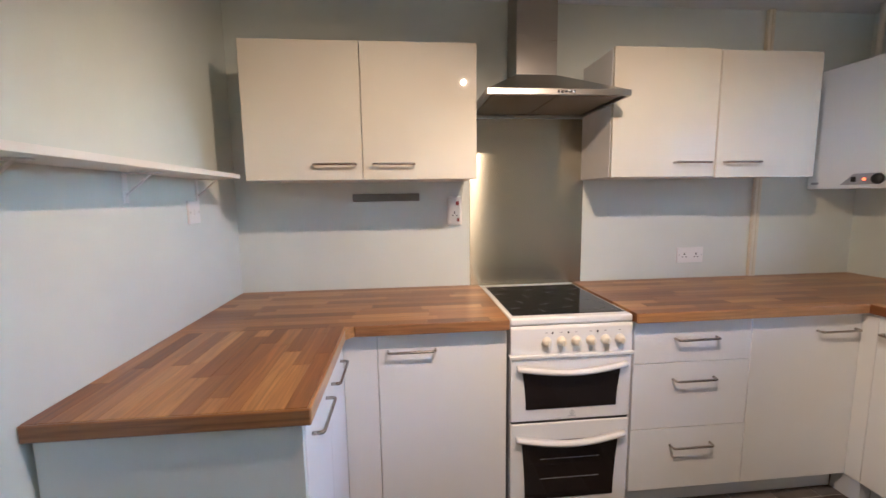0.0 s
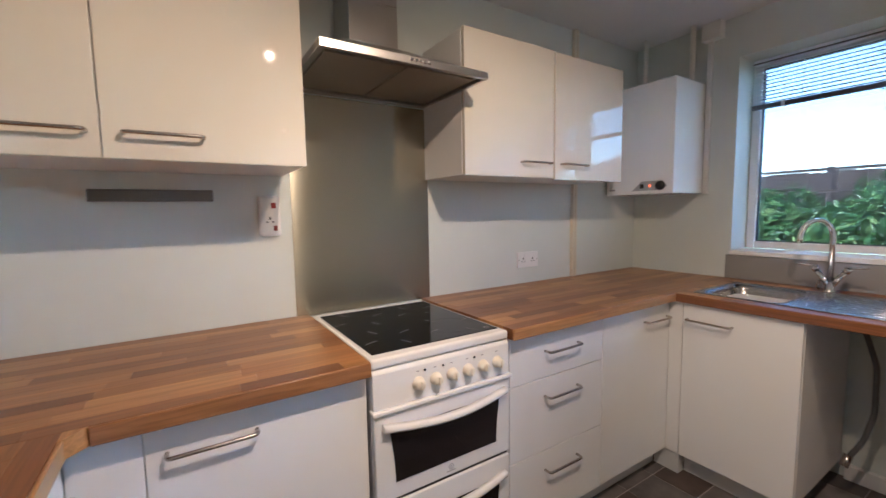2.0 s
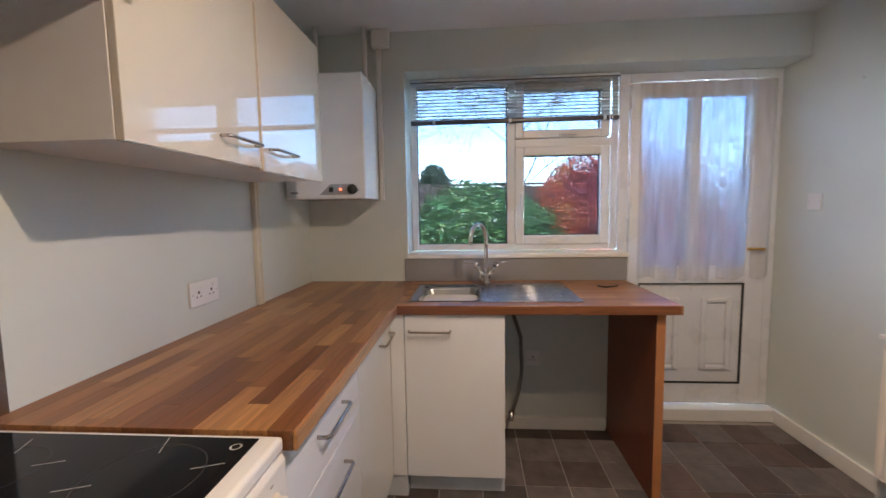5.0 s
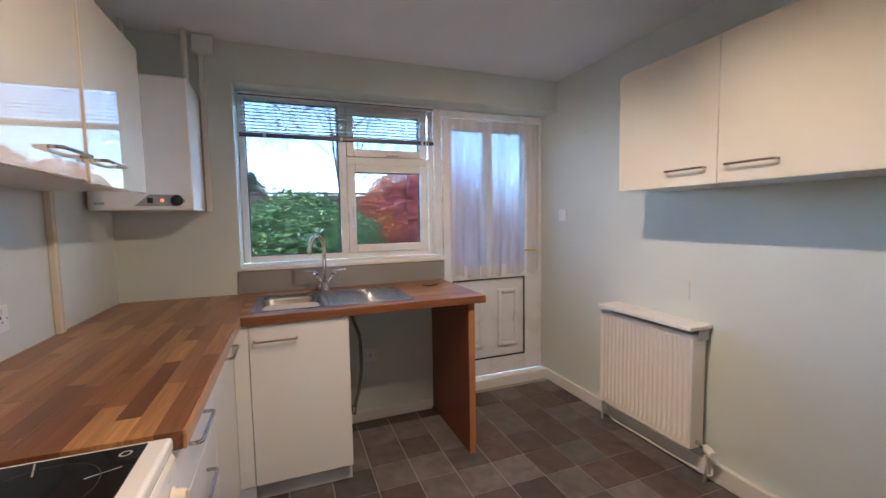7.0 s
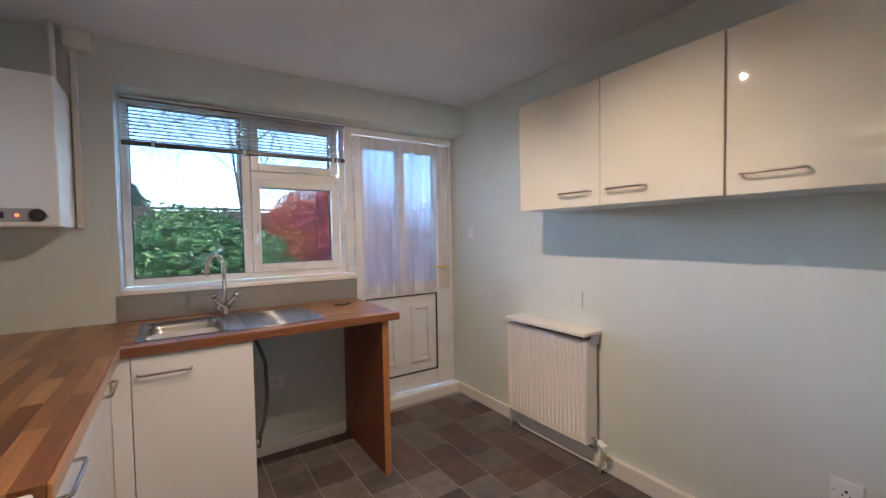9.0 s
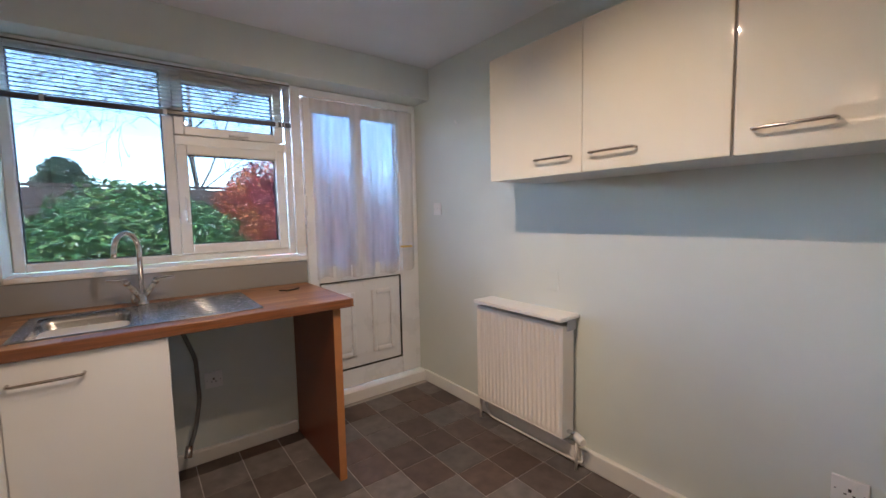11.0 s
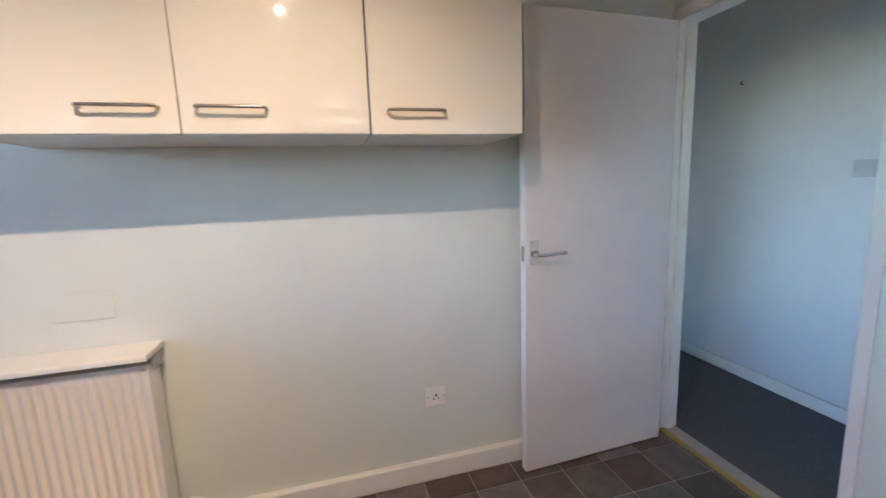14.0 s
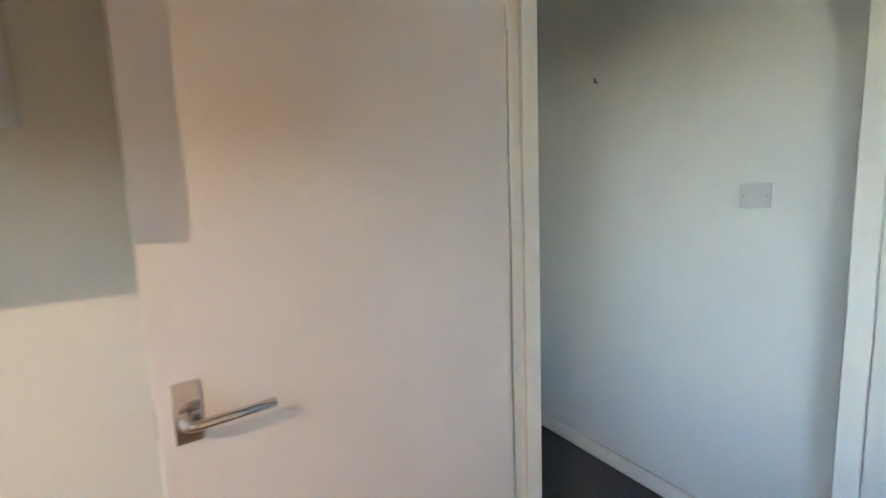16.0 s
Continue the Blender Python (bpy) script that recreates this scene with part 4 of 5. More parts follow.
# upstand under the window
tagged(part("upstand", box(EAST - 0.012, EAST - 0.001, 0.396, 1.733, 0.911, 1.049, 0.001), WALL_GREY), "grey glossy upstand panel behind the sink", "upstand")

# ---- boiler and pipes ----
boiler = thing("boiler", EAST, 2.095, 1.413, 0, "white wall-hung gas boiler in the corner", "boiler")
part("case", box(-0.345, -0.002, -0.218, 0.218, 0.0, 0.655, 0.010, 3), ENAMEL, boiler)
bpan = part("control_plate", prism([(0.032, 0.022), (-0.155, 0.022), (-0.185, 0.045), (-0.155, 0.078), (-0.03, 0.078)], "x", -0.349, -0.343, 0.001), GREY_PLASTIC, boiler, "grey control plate")
bmesh_knob = lathe([(0.027, 0.0), (0.027, -0.008), (0.022, -0.018), (0.005, -0.02)], 24, "x", (-0.349, -0.148, 0.049))
part("dial", bmesh_knob, DARK, bpan, "black round dial")
part("indicator", box(-0.352, -0.348, -0.09, -0.078, 0.043, 0.055, 0.002), RED_LIGHT, bpan, "lit red indicator")
part("switch", box(-0.353, -0.348, -0.045, -0.022, 0.036, 0.062, 0.002), DARK, bpan)
part("name_label", box(-0.3472, -0.344, 0.15, 0.19, 0.028, 0.04), GREY_PLASTIC, boiler)


def pipe(name, pts, r, material, label):
    return tagged(part(name, tube(pts, r, 14), material), label, "pipe")


pipe("heating_pipe", [(2.66, 2.20, 2.064), (2.66, 2.20, CEIL)], 0.013, TRIM, "white painted pipe from boiler to ceiling")
pipe("heating_pipe", [(2.69, 1.925, 2.064), (2.69, 1.925, CEIL)], 0.014, TRIM, "white painted pipe from boiler to ceiling")
tagged(part("cable_trunking", box(EAST - 0.022, EAST - 0.001, 1.846, 1.872, 1.412, 2.302, 0.003), TRIM), "white cable trunking beside the boiler", "trunking")
tagged(part("junction_box", box(EAST - 0.055, EAST - 0.001, 1.79, 1.895, 2.302, CEIL - 0.001, 0.006), TRIM), "white plastic junction box under the ceiling", "junction box")
tr = thing("pipe_trunking", 2.121, NORTH, 0.911, 0, "cream painted pipe trunking up the wall from the worktop", "trunking")
part("cover", box(-0.020, 0.020, -0.024, -0.001, 0.0, CEIL - 0.912, 0.004), CREAM_PAINT, tr)
part("groove", box(-0.0015, 0.0015, -0.0255, -0.022, 0.0, CEIL - 0.912), UNPAINTED, tr)

# ---- shelf on the west wall ----
shelf = thing("wall_shelf", WEST, 1.40, 1.488, 0, "white painted wall shelf on metal brackets", "shelf")
part("board", box(0.001, 0.175, -0.55, 0.545, 0.0, 0.019, 0.002), TRIM, shelf)
part("raw_edge", box(0.001, 0.174, -0.553, -0.5505, 0.001, 0.018), PANEL_EDGE, shelf, "bare wood shelf end")
for y in (0.085, 0.53, -0.37):
    br = part("bracket", box(0.001, 0.006, y - 0.010, y + 0.010, -0.095, -0.001, 0.001), PLASTIC, shelf)
    bm = bmesh.new()
    add_box(bm, 0.006, 0.12, y - 0.010, y + 0.010, -0.005, -0.001, 0.001)
    add_tube(bm, [(0.006, y, -0.07), (0.085, y, -0.006)], 0.004, 8)
    part("arm", bm, PLASTIC, br)


# ---- sockets and switches ----
def plate(name, x, y, z, rz, w, h, label, category, kind, face=None):
    ob = thing(name, x, y, z, rz, label, category)
    part("faceplate", box(-w / 2, w / 2, -0.009, 0.0, -h / 2, h / 2, 0.003), face or PLASTIC, ob)
    if kind.startswith("socket"):
        outs = [0.0] if kind == "socket1" else [-0.036, 0.036]
        for cx in outs:
            bm = bmesh.new()
            add_box(bm, cx - 0.004, cx + 0.004, -0.0096, -0.008, 0.000, 0.011)
            add_box(bm, cx - 0.014, cx - 0.007, -0.0096, -0.008, -0.013, -0.008)
            add_box(bm, cx + 0.007, cx + 0.014, -0.0096, -0.008, -0.013, -0.008)
            part("pin_holes", bm, DARK, ob)
            part("rocker", box(cx + 0.006, cx + 0.017, -0.0125, -0.008, 0.014, 0.032, 0.002), PLASTIC, ob)
    elif kind == "switch":
        part("rocker", box(-0.008, 0.008, -0.0125, -0.008, -0.013, 0.013, 0.002), PLASTIC, ob)
    for s in (-1, 1):
        part("screw", lathe([(0.003, 0.0), (0.003, -0.0008), (0.001, -0.001)], 10, "y", (s * (w / 2 - 0.011), -0.009, 0)), CHROME, ob)
    return ob


plate("double_socket", 1.734, NORTH, 1.046, 0, 0.160, 0.090, "white double power socket above the worktop", "socket", "socket2")
plate("single_socket", WEST, 1.885, 1.352, 90, 0.090, 0.092, "white switched spur on the wall under the shelf", "switch", "switch")
plate("single_socket", 0.437, SOUTH, 0.371, 180, 0.092, 0.090, "white single power socket low on the wall", "socket", "socket1")
plate("light_switch", 2.688, SOUTH, 1.358, 180, 0.088, 0.090, "white light switch beside the back door", "switch", "switch")
plate("single_socket", EAST, 0.948, 0.424, -90, 0.088, 0.090, "white power socket in the space under the worktop", "socket", "socket1")
plate("light_switch", WEST, 0.345, 1.335, 90, 0.105, 0.090, "white light switch beside the doorway", "switch", "switch")
plate("hall_switch", HX, -0.317, 1.318, 90, 0.092, 0.086, "grey painted blank plate on the hall wall", "switch", "blank", GREY_PLATE)
# cooker control unit
ccu = thing("cooker_switch", 0.350, NORTH, 1.325, 0, "white cooker control switch with socket", "switch")
part("faceplate", box(-0.04, 0.04, -0.014, 0.0, -0.078, 0.078, 0.012, 3), PLASTIC, ccu)
part("main_switch", box(0.006, 0.024, -0.018, -0.012, 0.03, 0.052, 0.002), plain("red_switch", (0.25, 0.03, 0.025), 0.35), ccu, "red switch")
bm = box(-0.003, 0.003, -0.0148, -0.013, -0.014, -0.003)
add_box(bm, -0.014, -0.007, -0.0148, -0.013, -0.026, -0.021)
add_box(bm, 0.007, 0.014, -0.0148, -0.013, -0.026, -0.021)
part("pin_holes", bm, DARK, ccu)
part("socket_switch", box(0.012, 0.026, -0.018, -0.012, -0.058, -0.038, 0.002), plain("red_rocker", (0.22, 0.04, 0.03), 0.35), ccu, "red rocker")

# magnetic knife rail
kr = thing("knife_rail", -0.015, NORTH, 1.402, 0, "steel magnetic knife rail on the wall", "knife rail")
part("bar", box(-0.176, 0.176, -0.020, -0.001, -0.020, 0.020, 0.003), RAIL_STEEL, kr)
part("strip", box(-0.170, 0.170, -0.0215, -0.018, -0.010, 0.010, 0.001), RAIL_STEEL, kr)

# ---- radiator ----
rad = thing("radiator", 1.803, SOUTH, FLOOR, 0, "white panel radiator with a shelf on top", "radiator")
bm = bmesh.new()
n, x0r, x1r, zb, zt = 20, -0.325, 0.325, D(0.135), D(0.735)
prof = []
for i in range(n):
    u0 = x0r + 0.012 + (x1r - x0r - 0.024) * i / n
    w = (x1r - x0r - 0.024) / n
    prof += [(u0, 0.126), (u0 + 0.30 * w, 0.126), (u0 + 0.42 * w, 0.114), (u0 + 0.80 * w, 0.114), (u0 + 0.92 * w, 0.126)]
prof = [(x0r, 0.126)] + prof + [(x1r, 0.126)]
levels = [(zb, 0.0), (zb + 0.028, 0.0), (zb + 0.042, 1.0), (zt - 0.042, 1.0), (zt - 0.028, 0.0), (zt, 0.0)]
gridv = [[bm.verts.new((u, 0.126 - (0.126 - yv) * k, z)) for u, yv in prof] for z, k in levels]
for a, c in zip(gridv, gridv[1:]):
    for i in range(len(prof) - 1):
        bm.faces.new((a[i], c[i], c[i + 1], a[i + 1])).smooth = True
part("front_panel", bm, RADIATOR, rad)
part("body", box(x0r, x1r, 0.04, 0.112, zb, zt, 0.008), RADIATOR, rad)
part("side_cover", box(x0r - 0.001, x0r + 0.004, 0.036, 0.128, zb, zt, 0.0015), RADIATOR, rad)
part("side_cover", box(x1r - 0.004, x1r + 0.001, 0.036, 0.128, zb, zt, 0.0015), RADIATOR, rad)
part("bottom_seam", box(x0r + 0.004, x1r - 0.004, 0.112, 0.128, zb - 0.002, zb + 0.003, 0.001), RADIATOR, rad)
part("top_seam", box(x0r + 0.004, x1r - 0.004, 0.112, 0.128, zt - 0.003, zt + 0.002, 0.001), RADIATOR, rad)
part("top_shelf", box(x0r - 0.014, x1r - 0.012, 0.001, 0.165, zt + 0.026, zt + 0.048, 0.005), TRIM, rad, "white shelf board over the radiator")
part("shelf_bracket", box(x0r - 0.012, x0r - 0.003, 0.03, 0.10, zt - 0.03, zt + 0.0255, 0.002), GREY_PLASTIC, rad)
vx = x0r - 0.05
part("valve_body", tube([(x0r + 0.002, 0.08, zb + 0.03), (vx - 0.005, 0.08, zb + 0.03)], 0.011, 12), CHROME, rad)
part("thermostat_head", tube([(vx - 0.002, 0.08, zb + 0.03), (vx - 0.012, 0.09, zb + 0.028), (vx - 0.055, 0.105, zb + 0.02), (vx - 0.06, 0.107, zb + 0.02)], [0.016, 0.020, 0.021, 0.017], 16), PLASTIC, rad, "white thermostatic valve head")
part("tail_pipe", tube([(vx, 0.08, zb + 0.03), (vx, 0.08, -0.0)], 0.0075, 10), TRIM, rad)
part("bleed_valve", tube([(x1r - 0.002, 0.08, zb + 0.03), (x1r + 0.035, 0.08, zb + 0.03)], 0.009, 10), CHROME, rad)
part("tail_pipe", tube([(x1r + 0.025, 0.08, zb + 0.03), (x1r + 0.025, 0.08, 0.0)], 0.0075, 10), TRIM, rad)
pipe("radiator_pipe", rounded([(1.43, SOUTH + 0.03, 0.06), (1.40, SOUTH + 0.06, 0.01), (1.60, SOUTH + 0.045, FLOOR + 0.02), (2.10, SOUTH + 0.05, FLOOR + 0.02), (2.16, SOUTH + 0.035, 0.06)], 0.03), 0.006, TRIM, "thin white cable looped under the radiator")

# glazed panel added at the unseen end of the hall as fill light
hw = thing("window_2", -1.305, 2.25, 0.55, 0, "added glazed panel out of view, letting fill daylight into the hall", "window")
hw["kind"] = "structure"
bm = box(-0.375, -0.315, -0.03, 0.03, 0.0, 1.55, 0.003)
add_box(bm, 0.315, 0.375, -0.03, 0.03, 0.0, 1.55, 0.003)
add_box(bm, -0.315, 0.315, -0.03, 0.03, 0.0, 0.06, 0.003)
add_box(bm, -0.315, 0.315, -0.03, 0.03, 1.49, 1.55, 0.003)
part("window_frame", bm, UPVC, hw)
g = part("pane", box(-0.315, 0.315, -0.004, 0.004, 0.06, 1.49), HALL_FILL_GLASS, hw)
g.visible_shadow = False

# ---- hall door, standing open ----
hd = thing("door_2", -0.715, -0.497, FLOOR, 2.0, "white painted flush hall door standing open", "door")
hd["kind"] = "structure"
part("leaf", box(0.0, 0.768, -0.022, 0.018, 0.012, D(1.995), 0.002), DOOR_PAINT, hd)
fur = part("latch_plate", box(0.706, 0.745, 0.018, 0.024, D(0.961), D(1.065), 0.0015), CHROME, hd, "square chrome lever plate")
part("lever", tube(rounded([(0.730, 0.022, D(1.005)), (0.730, 0.066, D(1.005)), (0.598, 0.066, D(1.008))], 0.02), [0.010] * 2 + [0.0085] * 6, 12), CHROME, fur)
for zz in (0.968, 1.058):
    for xx in (0.712, 0.739):
        part("screw", lathe([(0.0035, 0.0), (0.003, 0.001), (0.001, 0.0012)], 10, "y", (xx, 0.0228, D(zz))), NICKEL, fur)
part("edge_latch", box(0.7675, 0.7695, -0.013, 0.011, D(0.975), D(1.040), 0.0005), NICKEL, hd)
for zz in (0.2, 1.75):
    part("hinge", tube([(-0.004, 0.018, D(zz)), (-0.004, 0.016, D(zz + 0.08))], 0.005, 10), TRIM, hd)

# small fixings
tagged(part("wall_hook", tube(rounded([(HX, -0.98, 1.872), (HX + 0.02, -0.98, 1.872), (HX + 0.02, -0.98, 1.890)], 0.006), 0.004, 8), DARK), "small dark hook on the hall wall", "hook")
tagged(part("wall_hook", tube(rounded([(2.448, SOUTH, 1.945), (2.448, SOUTH + 0.015, 1.945), (2.448, SOUTH + 0.015, 1.962)], 0.005), 0.003, 8), PLASTIC), "small white screw hook in the wall", "hook")
tagged(part("access_flap", box(1.60, 1.79, SOUTH, SOUTH + 0.006, 0.885, 0.99, 0.001), WALL), "painted-over blank plate above the radiator", "plate")

# washing machine hose in the open bay
hose = thing("drain_hose", 2.60, 1.10, 0.86, 0, "grey corrugated appliance hose hanging under the worktop", "hose")
pts = [(0.02, 0.10, 0), (0.01, 0.05, -0.03), (-0.01, -0.01, -0.10), (-0.03, -0.055, -0.24), (-0.03, -0.06, -0.45), (-0.05, -0.035, -0.58), (-0.09, 0.0, -0.66)]
part("tube", tube(rounded(pts, 0.03, 4), 0.0105, 10), HOSE, hose)
part("coupling", tube([(-0.085, 0.0, -0.65), (-0.105, 0.012, -0.70)], 0.017, 12), NICKEL, hose, "metal hose coupling")
tagged(part("worktop_key", tube(rounded([(2.55, 0.63, 0.916), (2.50, 0.60, 0.918), (2.53, 0.55, 0.916), (2.56, 0.52, 0.915)], 0.01), 0.004, 8), RUBBER_SEAL), "small dark hook-shaped fitting on the worktop", "fitting")

# ---- spotlight bar on the ceiling ----
bar = thing("ceiling_spotlight", 0.93, 0.86, CEIL, 0, "chrome ceiling spotlight bar with four lit heads", "ceiling lamp")
part("mounting_bar", tube([(-0.45, 0.0, -0.03), (0.40, 0.03, -0.03)], 0.012, 12), CHROME, bar)
part("rose", lathe([(0.05, 0.0), (0.05, -0.012), (0.02, -0.022), (0.012, -0.03)], 24), CHROME, bar)
for (lx, ly, lz), aim, watts in LAMPS:
    c = Vector((lx, ly, lz)) - Vector((0.93, 0.86, CEIL))
    d = (Vector(aim) - Vector((lx, ly, lz))).normalized()
    hx = max(-0.45, min(0.40, c.x))
    head = part("head", tube([c - d * 0.085, c - d * 0.07, c - d * 0.012], [0.018, 0.034, 0.036], 18), CHROME, bar)
    part("stem", tube([(hx, (hx + 0.45) / 0.85 * 0.03, -0.035), tuple(c - d * 0.08)], 0.006, 10), CHROME, head)
    part("bulb", lathe([(0.008, -0.012), (0.014, -0.006), (0.014, -0.002), (0.006, 0.0)], 18, "z"), BULB, head, "warm lit bulb")
    b = bpy.data.objects[head.children[-1].name]
    b.matrix_basis = Matrix.Translation(c) @ d.to_track_quat("Z", "Y").to_matrix().to_4x4()

# ---- worktops ----
def front_edge(top, x0, x1, y0, y1, material):
    """A rounded lipping along a cut edge of the worktop."""
    ox, oy = top.location.x, top.location.y
    part("front_edge", box(x0 - ox, x1 - ox, y0 - oy, y1 - oy, -0.0005, 0.0408, 0.0038, 3), material, top)


top = worktop(-0.15, 2.0, "oak block-effect worktop in the cooker run")
lay_staves(top, "x", WEST + 0.002, 0.484, 1.664, NORTH - 0.002, TOP_X, 31)
front_edge(top, -0.124, 0.484, 1.655, 1.6637, TOP_X)
top = worktop(1.9, 2.0, "oak block-effect worktop between cooker and corner")
lay_staves(top, "x", 1.024, EAST - 0.002, 1.670, NORTH - 0.002, TOP_X, 32)
front_edge(top, 1.024, 2.0957, 1.661, 1.6697, TOP_X)
top = worktop(-0.47, 1.35, "oak block-effect worktop on the return")
lay_staves(top, "y", WEST + 0.002, -0.164, 1.054, 1.6635, TOP_Y, 33)
part("corner_fillet", prism([(0.306, 0.27), (0.345, 0.3135), (0.306, 0.3135)], "z", 0.0, 0.041), TOP_Y, top)
front_edge(top, -0.1637, -0.155, 1.054, 1.624, TOP_Y)
front_edge(top, WEST + 0.002, -0.155, 1.045, 1.0537, TOP_X)
top = worktop(2.43, 1.0, "oak block-effect worktop round the sink")
lay_staves(top, "y", 2.096, EAST - 0.002, 0.412, 1.6695, TOP_Y, 34, (SX0, SX1, SY0, SY1))
front_edge(top, 2.087, 2.0957, 0.412, 1.661, TOP_Y)
front_edge(top, 2.087, EAST - 0.002, 0.403, 0.4117, TOP_X)

# ---- garden ----
setting("ground", box(3.1, 400, -300, 300, -0.75, -0.45), GRASS, "rough green lawn behind the house", "lawn")


def leaf_mass(name, blobs, count, size, material, seed, squash=0.85):
    """Leaves on and in rounded clumps; blobs: (x, y, z, radius)."""
    rg = random.Random(seed)
    vs, fs = [], []
    weights = [b[3] ** 2 for b in blobs]
    for _ in range(count):
        bx, by, bz, br = rg.choices(blobs, weights)[0]
        d = Vector((rg.gauss(0, 1), rg.gauss(0, 1), rg.gauss(0, 1))).normalized()
        k = br * (0.66 + 0.39 * rg.random() ** 0.6) * (1 + 0.16 * noise.noise(Vector((bx, by, bz)) + d * 2.6))
        c = Vector((bx, by, bz)) + Vector((d.x * k, d.y * k, d.z * k * squash))
        if c.z < -0.44:
            continue
        nrm = (d + Vector((rg.gauss(0, 0.5), rg.gauss(0, 0.5), rg.gauss(0.25, 0.5)))).normalized()
        a = nrm.orthogonal().normalized()
        a.rotate(Matrix.Rotation(rg.uniform(0, 6.28), 3, nrm))
        b = nrm.cross(a)
        s = size * rg.uniform(0.6, 1.3)
        i = len(vs)
        vs += [c - a * s, c + b * s * 0.34 - a * 0.1 * s + nrm * 0.05 * s, c + a * s - nrm * 0.12 * s, c - b * s * 0.34 - a * 0.1 * s + nrm * 0.05 * s]
        fs.append((i, i + 1, i + 2, i + 3))
    me = bpy.data.meshes.new(name)
    me.from_pydata(vs, [], fs)
    me.materials.append(material)
    return me


def shrub(name, x, y, blobs, count, size, material, seed, label):
    ob = thing(name, x, y, -0.45, 0, label, "shrub")
    o = new("crown", leaf_mass(name, [(bx, by, bz + 0.0, br) for bx, by, bz, br in blobs], count, size, material, seed))
    o.parent = ob
    bm = bmesh.new()
    rg = random.Random(seed + 1)
    for k in range(7):
        bx, by, bz, br = rg.choice(blobs)
        add_tube(bm, [(rg.uniform(-0.2, 0.2), rg.uniform(-0.3, 0.3), -0.0), (bx * 0.5, by * 0.5, bz * 0.5), (bx + rg.uniform(-0.2, 0.2), by + rg.uniform(-0.2, 0.2), bz + br * 0.4)], [0.03, 0.02, 0.008], 7)
    part("stems", bm, BARK, ob)
    return ob


def branchy_tree(name, x, y, height, seed, label, depth=6, spread=34, lean=0.0):
    ob = thing(name, x, y, -0.45, 0, label, "tree")
    rg = random.Random(seed)
    bm, twigs = bmesh.new(), bmesh.new()

    def grow(p, d, length, r, level):
        k = 0.02 if level == 0 else 0.10
        q = p + d * length * 0.5
        d2 = (d + Vector((rg.gauss(0, k), rg.gauss(0, k), rg.gauss(0.02, k * 0.6)))).normalized()
        e = q + d2 * length * 0.5
        add_tube(bm if level < 3 else twigs, [p, q, e], [r, r * 0.88, r * 0.76], 8 if level < 2 else 5, cap=False)
        if level >= depth:
            return
        for c in range(4 if level < 4 else 2):
            ax = d2.orthogonal().normalized()
            ax.rotate(Matrix.Rotation(rg.uniform(0, 6.28), 3, d2))
            nd = d2.copy()
            leader = c == 0 and level < 4
            nd.rotate(Matrix.Rotation(radians(rg.uniform(3, 9) if leader else rg.uniform(spread * 0.6, spread + 26)), 3, ax))
            rise = 0.12 if level < 4 else -0.05
            grow(e, (nd + Vector((0, 0, rise))).normalized(), length * rg.uniform(0.66, 0.9), max(0.0065, r * (0.80 if leader else rg.uniform(0.28, 0.44))), level + 1)

    grow(Vector((0, 0, 0)), Vector((0.02, lean, 1)).normalized(), height * 0.24, height * 0.009, 0)
    part("trunk", bm, BARK, ob)
    part("twigs", twigs, BARK, ob)
    return ob


HEDGE = [(0.15, 0.15, 1.45, 0.92), (0.25, -0.45, 1.40, 0.72), (0.2, -0.55, 0.8, 0.62), (0.0, 0.1, 0.75, 0.85), (0.1, 0.75, 1.2, 0.75), (0.1, 0.9, 0.6, 0.8),
         (0.35, 1.75, 1.28, 0.84), (0.4, 2.5, 1.25, 0.8), (0.5, 3.4, 1.3, 0.85), (0.6, 4.2, 1.3, 0.85), (0.2, 1.8, 0.5, 0.8), (0.3, 2.7, 0.5, 0.8), (0.4, 3.6, 0.5, 0.8)]
shrub("laurel_shrub", 6.45, 1.15, HEDGE, 62000, 0.056, LAUREL, 3, "dense green laurel hedge in the garden")
BEECH = [(0, 0, 1.75, 0.85), (0.1, -0.8, 1.6, 0.9), (0.0, 0.5, 1.3, 0.62), (0.0, 0.38, 2.0, 0.62), (0.1, -1.5, 1.4, 0.9), (-0.1, -0.6, 0.8, 0.9), (0.1, -2.4, 1.3, 0.9), (-0.1, -1.6, 0.6, 0.9),
         (0.0, 0.4, 0.8, 0.7), (0.1, -0.5, 2.15, 0.7), (0.1, -1.4, 2.2, 0.8), (0.0, 0.15, 2.3, 0.6), (0.1, -0.8, 2.5, 0.65)]
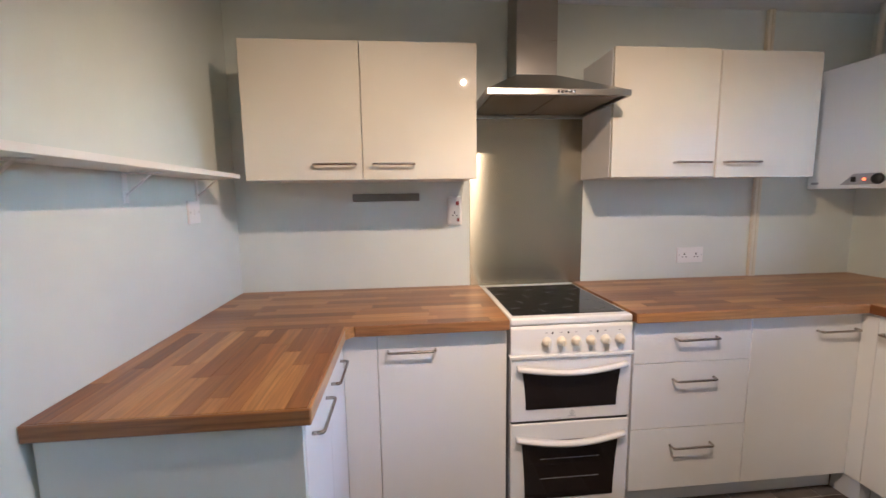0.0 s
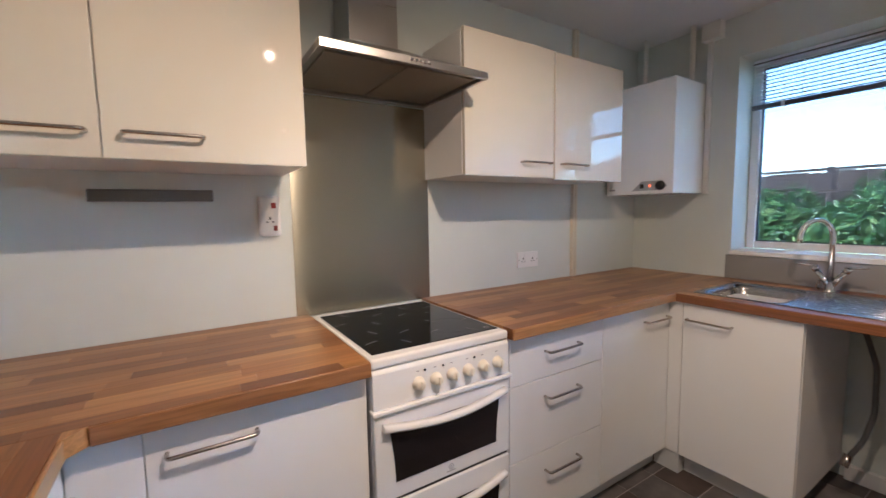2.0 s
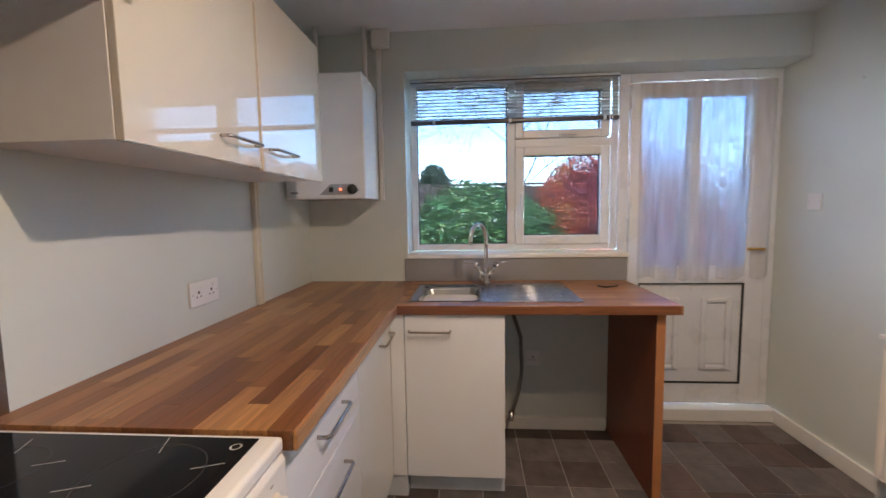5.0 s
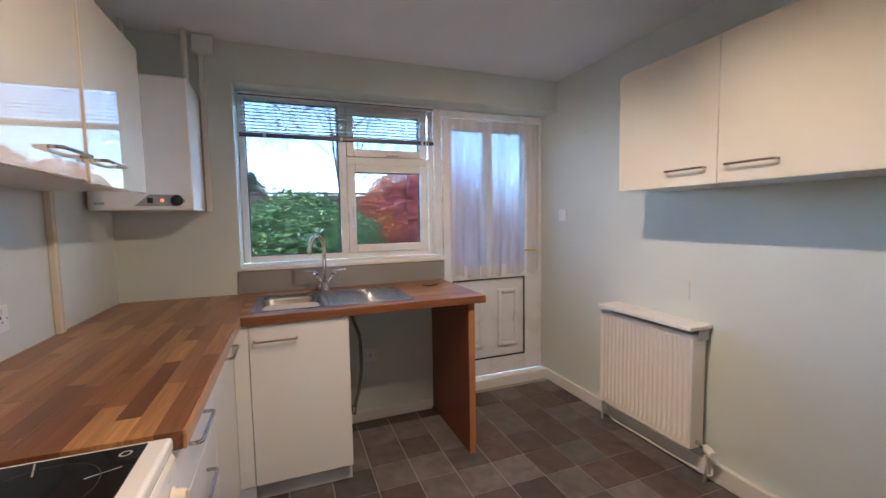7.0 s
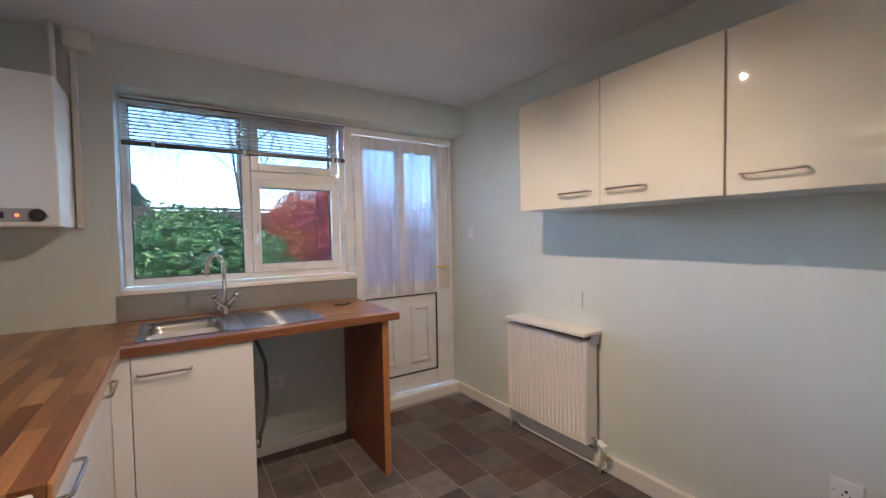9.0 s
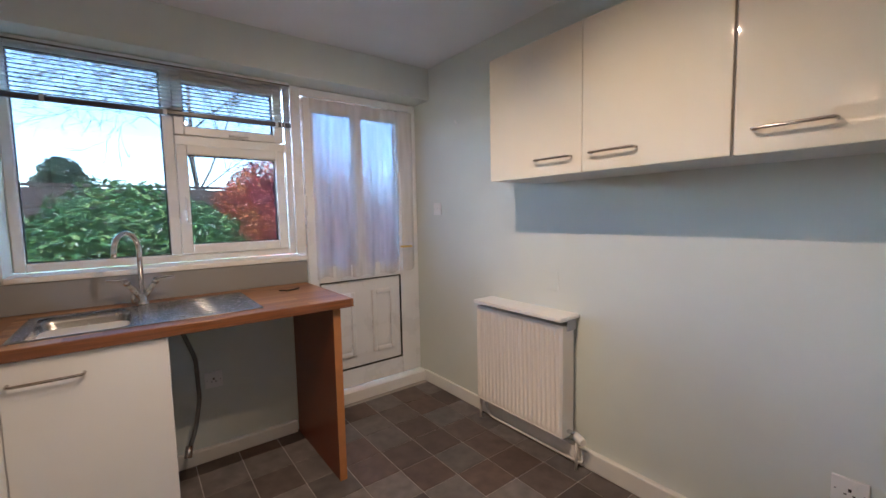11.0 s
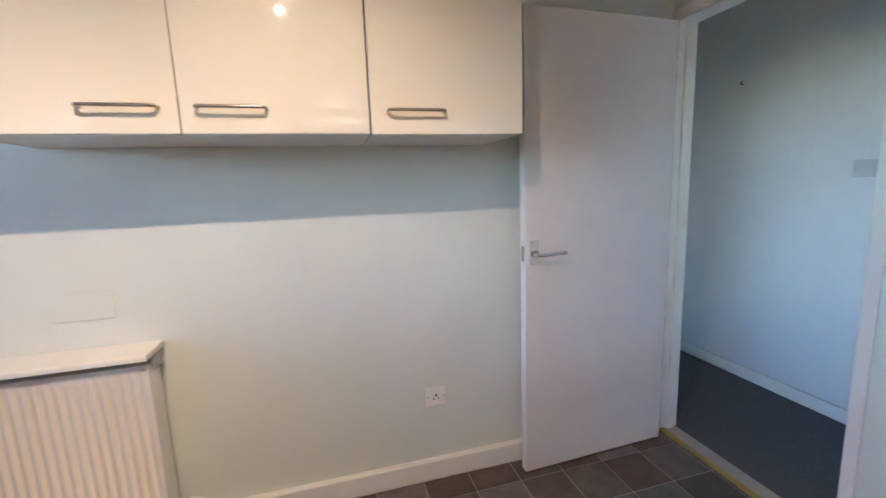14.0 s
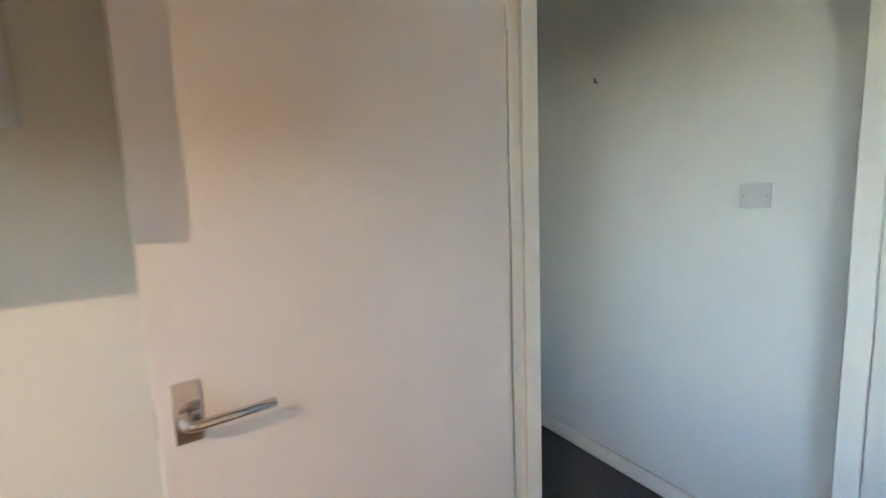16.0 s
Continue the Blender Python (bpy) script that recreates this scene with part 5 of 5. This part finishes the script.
shrub("copper_shrub", 8.2, -0.9, BEECH, 95000, 0.038, COPPER, 8, "copper-red autumn shrub in the garden")
branchy_tree("bare_tree", 18.0, -0.85, 11.5, 21, "bare winter tree behind the garden fence", 7, 46, 0.0)
shrub("far_conifer", 25, 3.6, [(0, 0, 4.0, 0.75), (0.3, 0.5, 3.5, 0.6), (0, -0.5, 3.5, 0.6), (0, 0, 3.0, 0.8), (0, 0.1, 4.4, 0.35)], 9000, 0.085, PINE, 12, "dark evergreen tree beyond the gardens")

fence = thing("garden_fence", 9.6, 3.0, -0.45, 0, "weathered brown board fence behind the hedge", "fence")
for k in range(64):
    y = -9.6 + k * 0.3
    part("board", box(-0.012, 0.012, y + 0.0005, y + 0.2995, 0.02, 2.36 + 0.012 * math.sin(k * 2.3), 0.003), FENCE_WOOD, fence)
for k in range(9):
    y = -9.6 + k * 2.4
    part("post", box(-0.07, -0.012, y - 0.045, y + 0.045, 0.0, 2.44, 0.005), FENCE_WOOD, fence)
part("cap_rail", box(-0.03, 0.03, -9.6, 9.6, 2.375, 2.425, 0.004), FENCE_WOOD, fence)

# ---- floor tiles ----
TS = 0.2125
TX0, TY0 = 1.578 - 12 * TS, -0.212 - 2 * TS
tile_meshes = {}


def tile_mesh(w, d):
    key = (round(w, 4), round(d, 4))
    if key not in tile_meshes:
        bm = box(0.0022, w - 0.0022, 0.0022, d - 0.0022, -0.003, 0.0, 0.0008, 1)
        me = bpy.data.meshes.new("tile")
        bm.to_mesh(me)
        bm.free()
        me.materials.append(VINYL)
        tile_meshes[key] = me
    return tile_meshes[key]


for i in range(18):
    for j in range(16):
        x0, x1 = max(TX0 + i * TS, WEST), min(TX0 + (i + 1) * TS, 2.95)
        y0, y1 = max(TY0 + j * TS, SOUTH), min(TY0 + (j + 1) * TS, 2.30)
        if x1 - x0 < 0.02 or y1 - y0 < 0.02 or (y0 > 1.78 and x0 < 2.2) or (x1 < -0.25 and y0 > 1.15):
            continue
        t = new("tile", tile_mesh(x1 - x0, y1 - y0))
        t.parent = floor
        t.location = (x0, y0, FLOOR)
